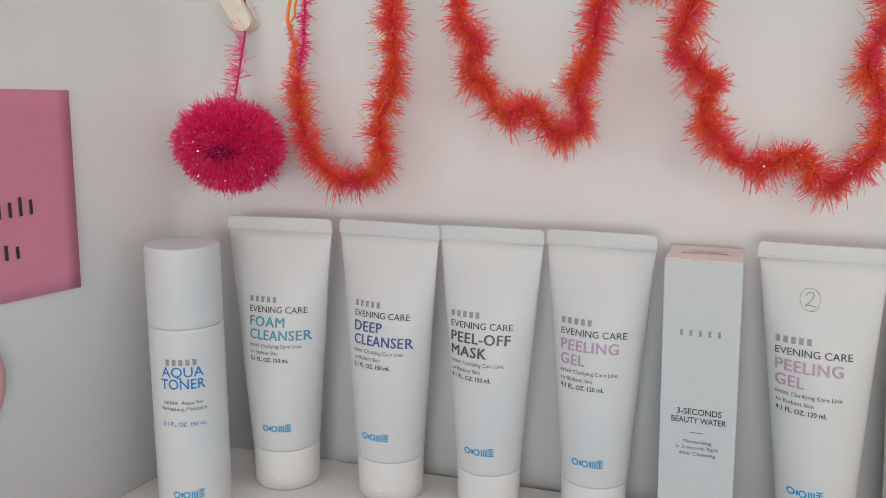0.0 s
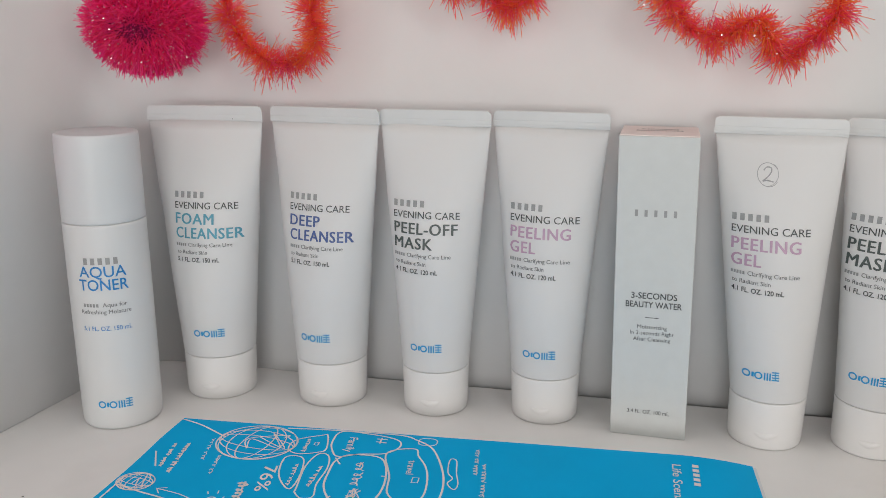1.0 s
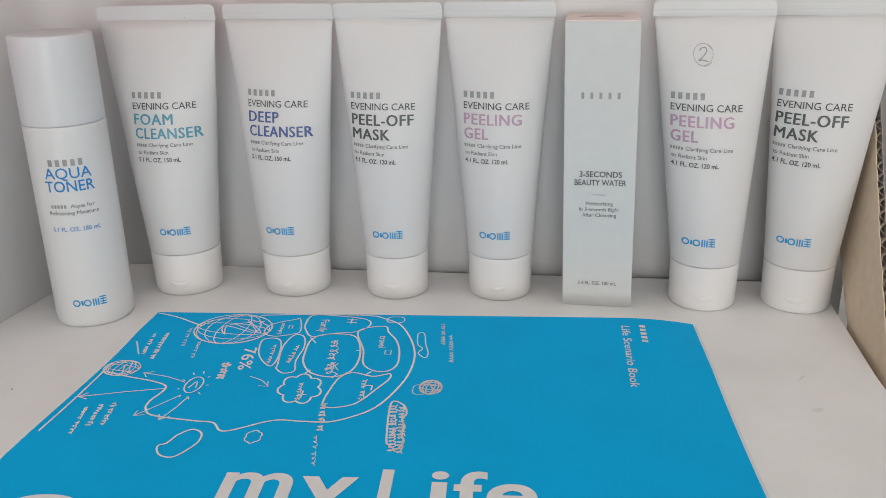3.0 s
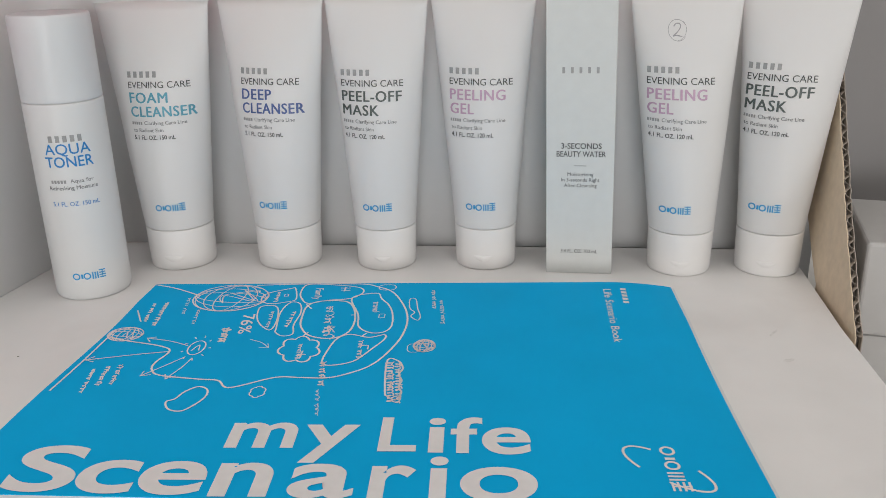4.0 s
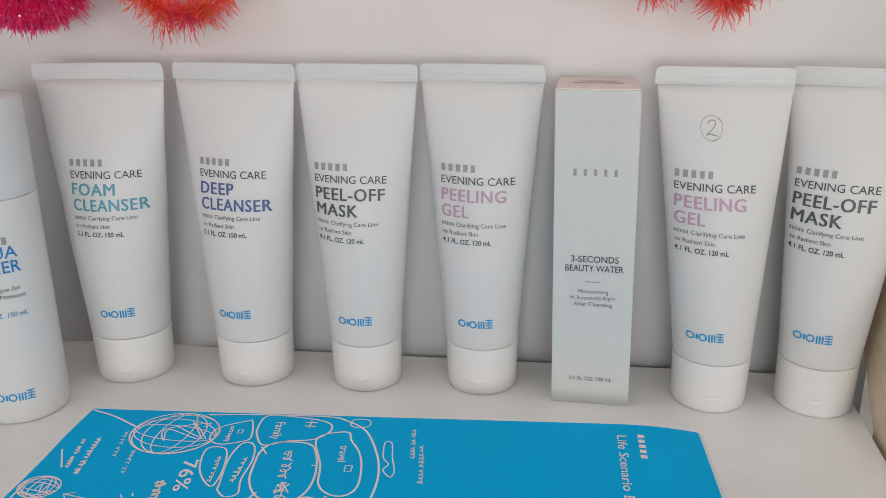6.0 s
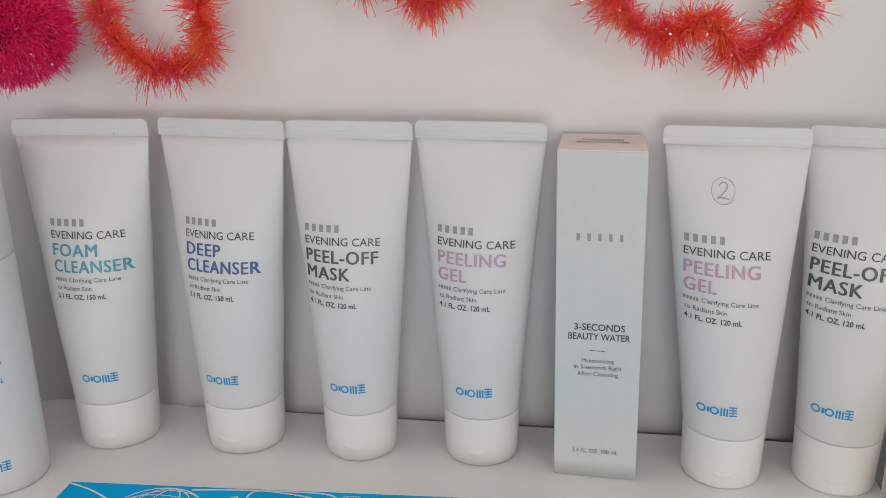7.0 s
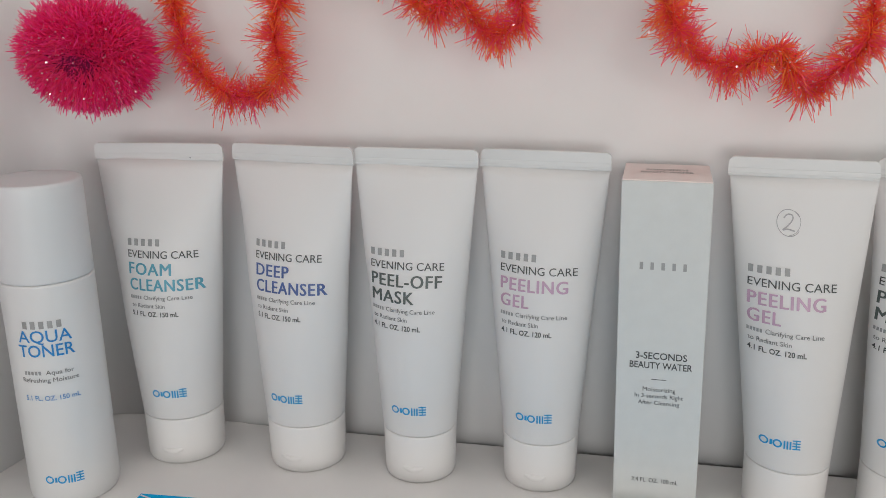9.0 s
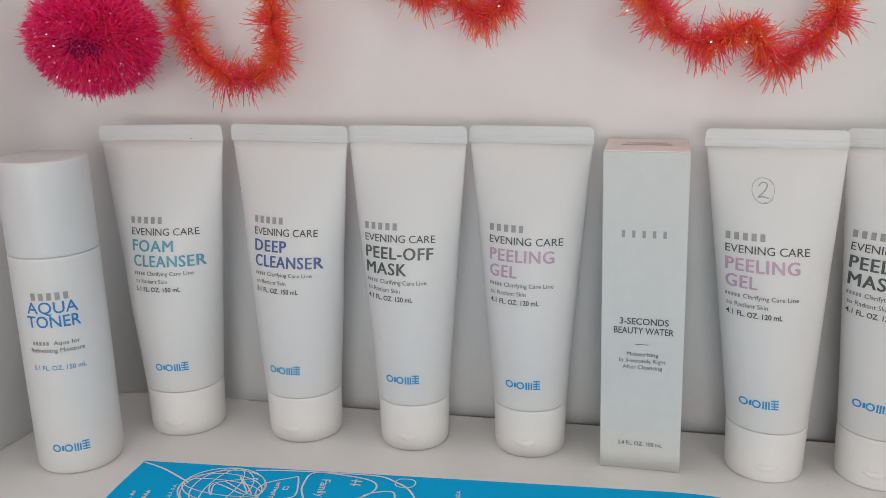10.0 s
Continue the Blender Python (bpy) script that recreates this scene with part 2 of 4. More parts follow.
def maker_mark(width, height):
    """A maker's mark as plain rings, bars and a hatched square."""
    h = height * 0.64
    r = h / 2
    w = height * 0.115
    k = width / 18.0
    shapes = [oval(r, r, r * 0.84, r - w / 2, w), bar(4.7 * k, h * 0.18, 5.8 * k, h * 0.82, 1), oval(8.0 * k, r, r * 0.80, r - w / 2, w)]
    for q in (10.7, 12.0, 13.3):
        shapes.append(bar(q * k, 0, q * k + w, h, 1))
    for j in range(4):
        z = height * (0.02 + 0.22 * j)
        shapes.append(bar(14.5 * k, z, 18.0 * k, z + height * 0.10, 2))
    shapes.append(bar(16.0 * k, height * 0.10, 16.5 * k, height * 0.80, 1))
    return merge(shapes)


def scribble(width, height, turns, weight, seed):
    """Unreadable handwriting: a wavering stroke."""
    rnd = random.Random(seed)
    strokes, x = [], 0.0
    cell = width / turns
    while x < width:
        # a word: a few looped letters of uneven height
        count = rnd.randint(2, 4)
        pts = []
        for i in range(count * 6 + 1):
            a = i / 6 * 2 * math.pi
            tall = height * (0.20 + 0.22 * rnd.random() + (0.30 if rnd.random() < 0.12 else 0.0))
            pts.append((x + cell * 1.05 * i / 6 + cell * rnd.uniform(0.30, 0.55) * math.sin(a), height * 0.45 + tall * math.cos(a) + rnd.uniform(-0.1, 0.1) * height))
        strokes.append(ribbon(spline(pts, 3), weight))
        if rnd.random() < 0.4:
            y = height * rnd.uniform(0.2, 0.9)
            strokes.append(ribbon([(x, y), (x + cell * count * 0.6, y + height * rnd.uniform(-0.2, 0.2))], weight))
        x += cell * (count + rnd.uniform(0.3, 0.9))
    return merge(strokes)


def heavy(name, shape, weight, mat, parent, surface, label=""):
    """Bold print: the same lettering laid three times, each a hair higher and to the side."""
    verts, faces = [], []
    for k, dx in enumerate((0.0, -weight, weight, -weight / 2, weight / 2)):
        place = surface(0.00022 + 0.00003 * k)
        n = len(verts)
        verts += [place(x + dx, y + dx * (0.5 if k > 2 else 0.0)) for x, y in shape[0]]
        faces += [tuple(i + n for i in g) for g in shape[1]]
    return piece(name, verts, faces, mat, parent, label)


def wrapped(name, shape, mat, parent, place, label=""):
    verts = [place(x, y) for x, y in shape[0]]
    return piece(name, verts, shape[1], mat, parent, label)


# ---- the setting ----
def panel_y(x):
    return 0.0935 - 0.0445 * x


shelf = root("shelf", pose(0, 0, 0), "white display shelf top with faint grey scuffs", "shelf", kind="structure")
bm = bmesh.new()
corners = [(-0.42, -0.2085), (0.369, -0.2120), (0.3715, -0.15), (0.3765, -0.045), (0.386, 0.06), (0.388, panel_y(0.388) - 0.0021), (0.02, panel_y(0.02) - 0.0018), (0.0, 0.0985), (-0.1, 0.108), (-0.42, 0.108)]
low = [bm.verts.new((x, y, -0.07)) for x, y in corners]
top = [bm.verts.new((x, y, 0)) for x, y in corners]
bm.faces.new(top)
bm.faces.new(low[::-1])
for i in range(len(corners)):
    j = (i + 1) % len(corners)
    bm.faces.new((low[i], low[j], top[j], top[i]))
bmesh.ops.bevel(bm, geom=[e for e in bm.edges if all(v.co.z > -0.01 for v in e.verts)], offset=0.0012, segments=2, affect="EDGES")
part("shelf_board", bm, SHELF, shelf)
SCUFF = material("grey_scuff", (0.77, 0.755, 0.74), 0.6, vary=0.08, grain=300)
SPECK = material("dark_speck", (0.06, 0.055, 0.05), 0.7, vary=0.1, grain=300)


def blot(name, x, y, rx, ry, turn, mat, seed, height=0.00012):
    """A thin uneven stain lying on the shelf."""
    rnd = random.Random(seed)
    rim = []
    for k in range(22):
        a = 2 * math.pi * k / 22
        w = rnd.uniform(0.65, 1.1)
        u, v = rx * w * math.cos(a), ry * w * math.sin(a)
        rim.append((x + u * math.cos(turn) - v * math.sin(turn), y + u * math.sin(turn) + v * math.cos(turn)))
    n = len(rim)
    verts = [(p, q, 0.00004) for p, q in rim] + [(x + (p - x) * 0.9, y + (q - y) * 0.9, height) for p, q in rim]
    faces = [tuple(range(n, 2 * n))] + [(i, (i + 1) % n, n + (i + 1) % n, n + i) for i in range(n)]
    piece(name, verts, faces, mat, shelf)


blot("speck", -0.0470, -0.0740, 0.0006, 0.0005, 0.3, SPECK, 3)
blot("scuff", 0.3380, -0.0790, 0.0042, 0.0015, 0.5, SCUFF, 4)
blot("scuff", 0.3400, -0.0490, 0.0050, 0.0008, 0.9, SCUFF, 5)

# back board: white corrugated card, standing a hair off the shelf
def left_wall(y):
    """The side leaf's inner face."""
    return -0.0765 - 0.20 * (0.0965 - y)


back = root("wall_back", pose(0, 0, 0), "white card backdrop bent round at one side behind the products", "backdrop", kind="structure")
line = [(left_wall(y), y) for y in (-0.13, -0.08, -0.04, 0.0, 0.03, 0.055)]
p0, p1, p2 = np.array((left_wall(0.066), 0.066)), np.array((-0.0775, 0.0965)), np.array((-0.048, 0.0956))
line += [tuple((1 - t) ** 2 * p0 + 2 * t * (1 - t) * p1 + t * t * p2) for t in np.linspace(0, 1, 14)]
line += [(-0.03, 0.0948), (0.0, 0.0935)] + [(x, panel_y(x)) for x in (0.019, 0.06, 0.1, 0.2, 0.3, 0.4035)]
bm = bmesh.new()
seam = [0.0003 if x < 0.05 else -0.055 for x, y in line]
out = []
for k, (x, y) in enumerate(line):
    a, b = line[max(k - 1, 0)], line[min(k + 1, len(line) - 1)]
    d = Vector((b[0] - a[0], b[1] - a[1])).normalized()
    out.append((-d.y, d.x))
front_low = [bm.verts.new((x, y, z)) for (x, y), z in zip(line, seam)]
front_top = [bm.verts.new((x + 0.002 * n[0], y + 0.002 * n[1], 0.303)) for (x, y), n in zip(line, out)]
rear_low = [bm.verts.new((x + 0.004 * n[0], y + 0.004 * n[1], z)) for (x, y), n, z in zip(line, out, seam)]
rear_top = [bm.verts.new((x + 0.006 * n[0], y + 0.006 * n[1], 0.303)) for (x, y), n in zip(line, out)]
for i in range(len(line) - 1):
    bm.faces.new((front_low[i], front_low[i + 1], front_top[i + 1], front_top[i])).smooth = True
    bm.faces.new((rear_low[i + 1], rear_low[i], rear_top[i], rear_top[i + 1]))
    bm.faces.new((front_top[i], front_top[i + 1], rear_top[i + 1], rear_top[i]))
    bm.faces.new((rear_low[i], rear_low[i + 1], front_low[i + 1], front_low[i]))
bm.faces.new((front_low[0], front_top[0], rear_top[0], rear_low[0]))
bm.faces.new((front_low[-1], rear_low[-1], rear_top[-1], front_top[-1]))
bmesh.ops.split_edges(bm, edges=[e for e in bm.edges if len(e.link_faces) == 2 and e.calc_face_angle(0) > 0.7])
part("board_face", bm, BOARD, back)

# pale board, coloured as dark as it looks in the brace's shade
beyond = root("wall_beyond", pose(0, 0, 0), "plain pale board standing beyond the cardboard, coloured dark for its shade", "backdrop", kind="structure")
part("board_face", block_bm(0.33, 1.0, 0.150, 0.160, 0.0, 0.42, 0.001), SHADED_BOARD, beyond)

# assumed table, mostly out of view, added as a pale reflector below the shelf
table = root("ground", pose(0, 0, 0), "pale grey table added under the display to bounce light up", "table", kind="structure")
part("table_top", block_bm(-1.2, 1.4, -0.9, 0.6, -0.13, -0.07, 0.003), TABLE, table)

room = root("wall_room", pose(0, 0, 0), "plain warm-grey room walls", "wall", kind="structure")
part("wall_behind", block_bm(-2.0, 2.4, 0.75, 0.85, -0.9, 2.0), WALL, room)
part("wall_front", block_bm(-2.0, 2.4, -2.5, -2.4, -0.9, 2.0), WALL, room)
part("wall_west", block_bm(-2.1, -2.0, -2.5, 0.85, -0.9, 2.0), WALL, room)
part("wall_east", block_bm(2.4, 2.5, -2.5, 0.85, -0.9, 2.0), WALL, room)
bm = block_bm(-2.1, 2.5, -2.5, 0.85, 2.0, 2.08)
me = bpy.data.meshes.new("ceiling")
bm.to_mesh(me)
bm.free()
me.materials.append(material("ceiling_paint", (0.8, 0.79, 0.77), 0.8, vary=0.02, grain=6))
tagged(new("ceiling", me), "plain white ceiling", "ceiling", kind="structure")
bm = block_bm(-2.1, 2.5, -2.5, 0.85, -0.95, -0.9)
me = bpy.data.meshes.new("floor")
bm.to_mesh(me)
bm.free()
me.materials.append(material("pale_floor", (0.62, 0.58, 0.53), 0.5, vary=0.06, grain=10))
tagged(new("floor", me), "plain pale floor", "floor", kind="structure")


# ---- squeeze tubes ----
CAP_TOP, SEAL_LOW, SEAL_TOP = 0.0268, 0.1632, 0.1718


class Tube:
    def __init__(self, radius, lean):
        self.r, self.w, self.lean = radius, math.pi * radius / 2 * 1.01, lean

    def shift(self, z):
        """How far the soft tube hangs over to its side at a height."""
        return self.lean * max(0.0, (z - CAP_TOP) / (SEAL_TOP - CAP_TOP))

    def half(self, z):
        s = min(max((z - CAP_TOP) / (SEAL_LOW - CAP_TOP), 0), 1)
        a = self.r + (self.w - self.r) * (s ** 1.05)
        b = self.r * (1 - s ** 2.7) * (1 + 0.03 * math.sin(math.pi * min(s * 1.6, 1))) + 0.0007 * s
        return a, b

    def dent(self, x, z):
        """Slight hand-pressed unevenness of the soft wall."""
        return 0.0005 * math.sin(z * 95 + self.r * 7e4) * math.sin(x * 120 + self.r * 3e4) * min(1, max(0, (z - 0.04) / 0.06)) * min(1, max(0, (SEAL_LOW - z) / 0.03))

    def front(self, lift=0.00025):
        def place(x, z):
            a, b = self.half(z)
            k = math.sqrt(max(1 - (x / a) ** 2, 0.02))
            n = Vector((x / (a * a), -k / b, 0)).normalized()
            return x + n.x * lift + self.shift(z), -b * k + n.y * lift + self.dent(x, z), z
        return place


def squeeze_tube(m, radius, label, title, title_mat, volume, text_x, heading_dz=0.0, slots=None, mark=None, lean=0.0, head_w=0.0370):
    t = Tube(radius, lean)
    thing = root("squeeze_tube", m, label, "tube", "white squeeze tubes in a row")
    prof = [(t.r * 0.97, t.r * 0.97, CAP_TOP + 0.0001), (t.r * 0.992, t.r * 0.992, CAP_TOP + 0.0002)]
    for z in [CAP_TOP + d for d in (0.0005, 0.0008, 0.0013, 0.002)] + [CAP_TOP + 0.003 + (SEAL_LOW - CAP_TOP - 0.003) * k / 24 for k in range(25)]:
        prof.append((*t.half(z), z))
    v, f = rings(prof)
    v = [(x + t.shift(z), y + t.dent(x, z), z) for x, y, z in v]
    piece("body", v, f, TUBE, thing, smooth=True)
    # the flat crimped end, with shallow ridges and rounded corners
    v, f, n = [], [], 30
    rows = [(0.0, 0.0008), (0.0008, 0.00095), (0.0012, 0.00085), (0.0016, 0.00095), (0.0030, 0.00092), (0.0034, 0.00084), (0.0038, 0.00092), (0.0070, 0.0009), (0.0082, 0.0009), (0.0086, 0.0007)]
    wide = t.w + 0.0004
    for dz, dep in rows:
        cut = 0.0022 * max(0.0, (dz - 0.0062) / 0.0024) ** 2
        for s in (-1, 1):
            for i in range(n + 1):
                x = (wide - cut) * (2 * i / n - 1)
                v.append((x + t.lean, s * dep + 0.0004 * math.sin(x * 60 + radius * 9000), SEAL_LOW - 0.0005 + dz))
    st = 2 * (n + 1)
    for k in range(len(rows) - 1):
        for i in range(n):
            a, b = k * st + i, (k + 1) * st + i
            f.append((a, a + 1, b + 1, b))
            a, b = a + n + 1, b + n + 1
            f.append((a + 1, a, b, b + 1))
        a, b = k * st, (k + 1) * st
        f.append((a + n + 1, a, b, b + n + 1))
        f.append((a + n, a + 2 * n + 1, b + 2 * n + 1, b + n))
    k = (len(rows) - 1) * st
    for i in range(n):
        f.append((k + i, k + i + 1, k + n + 1 + i + 1, k + n + 1 + i))
        f.append((i, n + 1 + i, n + 2 + i, i + 1))
    piece("crimped_seal", v, f, TUBE_SEAL, thing, "flat ridged crimped end")
    if title[0] == "FOAM":
        spot = [(0.0168 + 0.00028 * math.cos(k * 1.047) + t.lean, -0.0013, 0.1640 + 0.00025 * math.sin(k * 1.047)) for k in range(6)]
        piece("ink_speck", spot + [(p, q + 0.0005, z) for p, q, z in spot], [tuple(range(6))] + [(k, (k + 1) % 6, 6 + (k + 1) % 6, 6 + k) for k in range(6)], INK_DARK, thing, "tiny dark speck")
    # flip-top cap
    r = t.r
    prof = [(r * 0.90, r * 0.90, 0.0), (r * 0.945, r * 0.945, 0.0004), (r * 0.965, r * 0.965, 0.0014), (r * 0.972, r * 0.972, 0.004), (r * 0.985, r * 0.985, 0.014),
            (r * 0.998, r * 0.998, 0.0255), (r * 0.992, r * 0.992, 0.0263), (r * 0.955, r * 0.955, 0.0265)]
    v, f = rings(prof)
    cap = piece("cap", v, f, CAP, thing, "glossy white flip-top cap", smooth=True)
    # thumb notch: a crescent lip at the front
    v, f, n = [], [], 14
    for i in range(n + 1):
        a = math.radians(-17 + 34 * i / n)
        lens = math.cos((2 * i / n - 1) * math.pi / 2)
        for z, dr in ((0.0098, 0.0), (0.0096, 0.0007 * lens), (0.0086 - 0.0022 * lens, 0.0002), (0.0084 - 0.0026 * lens, -0.0002)):
            rr = r * 0.98 + dr
            v.append((rr * math.sin(a), -rr * math.cos(a), z))
    for i in range(n):
        for k in range(3):
            f.append((i * 4 + k, i * 4 + k + 1, (i + 1) * 4 + k + 1, (i + 1) * 4 + k))
    piece("thumb_notch", v, f, CAP, cap, smooth=True)
    # print
    place = t.front()
    x = text_x
    z0 = heading_dz
    wrapped("maker_name", moved(word_bars(0.0192, 0.0046, 5, 0.44), x, 0.1208 + z0), INK_PALE, thing, place, "maker's name as plain grey blocks")
    wrapped("heading_print", moved(letters("EVENING CARE", head_w, 0.0037), x, 0.1147 + z0), INK_DARK, thing, place, "thin dark grey heading")
    first, second, w1, w2 = title
    heavy("title_print", merge([moved(letters(first, w1, 0.0059, spacing=1.1), x + 0.0003, 0.1062 + z0), moved(letters(second, w2, 0.0059, spacing=1.1), x + 0.0005, 0.0982 + z0)]), 0.00021, title_mat, thing, t.front, "bold title")
    wrapped("small_print", merge([moved(letters("Clarifying Care Line", 0.0245, 0.0021), x + 0.0084, 0.0935 + z0),
                                  moved(letters("to Radiant Skin", 0.0185, 0.0021), x + 0.001, 0.0892 + z0)]), INK_MID, thing, place)
    wrapped("maker_word", moved(word_bars(0.0070, 0.0022, 5, 0.3), x + 0.0004, 0.0935 + z0), INK_PALE, thing, place, "small pale grey blocks")
    wrapped("volume_print", moved(letters(volume, 0.0250, 0.0024, 0.016), x + 0.001, 0.0847 + z0), INK_DARK, thing, place)
    wrapped("maker_mark", moved(maker_mark(0.0178, 0.0064), x + (mark if mark else 0.0085), 0.0400 + z0), INK_LOGO, thing, place, "sky blue maker's mark")
    if slots:
        cx, cz = slots
        two = [(-0.0022, 0.002), (-0.0008, 0.0036), (0.0012, 0.0034), (0.0014, 0.0014), (-0.0004, -0.0012), (-0.0024, -0.0031), (-0.0005, -0.0027), (0.0026, -0.0034)]
        marks = [oval(0, 0, 0.0050, 0.0058, 0.00030, 0.3, 40, 0.25, 5.4), oval(0, 0.0001, 0.0048, 0.0056, 0.0002, -0.2, 30, 5.0, 7.6), ribbon(spline(two, 5), 0.00060)]
        wrapped("pencil_number", moved(merge(marks), cx, cz), PENCIL, thing, place, "circled figure drawn by hand in pencil")
    return thing


FOAM = ("FOAM", "CLEANSER", 0.0230, 0.0380)
DEEP = ("DEEP", "CLEANSER", 0.0192, 0.0376)
MASK = ("PEEL-OFF", "MASK", 0.0356, 0.0222)
GEL = ("PEELING", "GEL", 0.0325, 0.0140)
squeeze_tube(pose(-0.0045, 0.063, 0, 0, 0, 2), 0.0212, "white plastic squeeze tube with teal title standing beside the bottle", FOAM, INK_TEAL, "5.1 FL. OZ. 150 mL", -0.0159, -0.0002, mark=0.0088, head_w=0.0364)
squeeze_tube(pose(0.0658, 0.0627, 0, 0, 0, -10), 0.0208, "white plastic squeeze tube with violet-blue title", DEEP, INK_NAVY, "5.1 FL. OZ. 150 mL", -0.0168, 0.0006, mark=0.0074, head_w=0.0359)
squeeze_tube(pose(0.1290, 0.0588, 0, 0, 0, -3), 0.0192, "white plastic squeeze tube with dark green-grey title", MASK, INK_OLIVE, "4.1 FL. OZ. 120 mL", -0.0212, -0.0008, mark=0.0106)
squeeze_tube(pose(0.1922, 0.0586, 0, 0, 0, -6), 0.0193, "white plastic squeeze tube with pale mauve title beside the carton", GEL, INK_MAUVE, "4.1 FL. OZ. 120 mL", -0.0193, -0.0008, lean=-0.001, mark=0.0092)
squeeze_tube(pose(0.3112, 0.0467, 0, 0, 0, -9.5), 0.0195, "white plastic squeeze tube with mauve title and a pencilled circled number", GEL, INK_MAUVE, "4.1 FL. OZ. 120 mL", -0.0214, -0.0003, slots=(-0.0052, 0.1436), lean=-0.0065, mark=0.0078)
squeeze_tube(pose(0.3645, 0.0445, 0, 0, 0, -19), 0.0195, "white plastic squeeze tube with green-grey title beside the brown cardboard", MASK, INK_OLIVE, "4.1 FL. OZ. 120 mL", -0.0231, 0.0009, lean=0.003, mark=0.0094)


# ---- toner bottle ----
def toner_bottle(m):
    thing = root("toner_bottle", m, "white round plastic bottle with blue title and pale grey-blue cap", "bottle")
    R = 0.0216
    prof = [(0.0192, 0.0192, 0.0), (0.0207, 0.0207, 0.0004), (0.0213, 0.0213, 0.0018), (R, R, 0.004), (R, R, 0.06), (R * 0.995, R * 0.995, 0.113), (R * 0.995, R * 0.995, 0.1142), (R * 0.985, R * 0.985, 0.1149), (0.0205, 0.0205, 0.1152)]
    v, f = rings(prof, 64)
    piece("body", v, f, BOTTLE, thing, smooth=True)
    prof = [(0.0208, 0.0208, 0.1153), (R * 0.985, R * 0.985, 0.1155), (R * 0.992, R * 0.992, 0.1160), (R * 0.992, R * 0.992, 0.117), (R * 0.99, R * 0.99, 0.155), (R * 0.985, R * 0.985, 0.1598), (R * 0.965, R * 0.965, 0.1612), (R * 0.93, R * 0.93, 0.1616), (R * 0.7, R * 0.7, 0.1606), (R * 0.35, R * 0.35, 0.1599), (0.001, 0.001, 0.1597)]
    v, f = rings(prof, 64)
    piece("cap", v, f, BOTTLE_CAP, thing, "tall pale grey-blue cap with dished top", smooth=True)

    def place(x, z):
        a = x / R
        return (R + 0.0002) * math.sin(a), -(R + 0.0002) * math.cos(a), z
    wrapped("maker_name", moved(word_bars(0.0192, 0.0048, 5, 0.44), -0.0091, 0.0944), INK_PALE, thing, place, "plain grey blocks")
    wrapped("title_print", merge([moved(letters("AQUA", 0.0245, 0.0058, 0.004), -0.0122, 0.0876), moved(letters("TONER", 0.0258, 0.0058, 0.008), -0.0129, 0.0804)]), INK_BLUE, thing, place, "blue title")
    wrapped("small_print", merge([moved(letters("Aqua for", 0.0125, 0.0022), -0.0012, 0.0712), moved(letters("Refreshing Moisture", 0.0262, 0.0022), -0.0131, 0.0674)]), INK_MID, thing, place)
    wrapped("maker_word", moved(word_bars(0.0088, 0.0024, 5, 0.3), -0.0116, 0.0712), INK_PALE, thing, place, "small pale grey blocks")
    wrapped("volume_print", moved(letters("5.1 FL. OZ. 150 mL", 0.0255, 0.0024, 0.006), -0.0128, 0.0580), INK_BLUE, thing, place)
    wrapped("maker_mark", moved(maker_mark(0.0182, 0.0066), -0.0091, 0.0132), INK_LOGO, thing, place, "sky blue maker's mark")
    return thing


toner_bottle(pose(-0.0452, 0.0172, 0, 0, 0, 20))


# ---- carton ----
def carton(m):
    thing = root("carton", m, "tall pale grey cardboard carton with dark lettering and pinkish top", "box")
    W, D, H = 0.0395, 0.0395, 0.1628
    skew = -0.020

    def skewed(bm):
        for q in bm.verts:
            q.co.x += skew * q.co.z
        return bm
    part("body", skewed(block_bm(0, W, 0, D, 0, H - 0.0006, 0.0005, 2)), CARTON, thing)
    part("top_flap", skewed(block_bm(0.0003, W - 0.0003, 0.0002, D - 0.0003, H - 0.0006, H, 0.00025, 1)), CARTON_TOP, thing, "pale pink top flap")

    def place(x, z):
        return x + skew * z, -0.0002, z
    c = W / 2
    wrapped("maker_name", moved(word_bars(0.0240, 0.0046, 5, 0.68), c - 0.0106, 0.1215), INK_PALE, thing, place, "widely spaced grey blocks")
    wrapped("title_print", merge([moved(letters("3-SECONDS", 0.0232, 0.0032, 0.012), c - 0.0109, 0.0780), moved(letters("BEAUTY WATER", 0.0284, 0.0032, 0.010), c - 0.0136, 0.0732)]), INK_DARK, thing, place, "dark title")
    wrapped("rule", rect(c - 0.0034, 0.0676, c + 0.0034, 0.0679), INK_DARK, thing, place)
    lines = [("Moisturizing", 0.0150, 0.0616), ("In 3-seconds Right", 0.0222, 0.0582), ("After Cleansing", 0.0190, 0.0548)]
    wrapped("small_print", merge([moved(letters(s, w, 0.0021), c + 0.0003 - w / 2, z) for s, w, z in lines]), INK_MID, thing, place)
    wrapped("volume_print", moved(letters("3.4 FL. OZ. 100 mL", 0.0218, 0.0022), c - 0.0109, 0.0134), INK_DARK, thing, place)
    wrapped("top_print", merge([moved(letters("3-SECONDS", 0.0190, 0.0032, 0.006), c - 0.0095, 0.0225), moved(letters("BEAUTY WATER", 0.0235, 0.0032, 0.006), c - 0.0117, 0.0165)]), INK_DARK, thing, lambda x, y: (x + skew * H, y, H + 0.0002))
    return thing


carton(pose(0.2290, 0.0367, 0, 0, 0, -5.5))


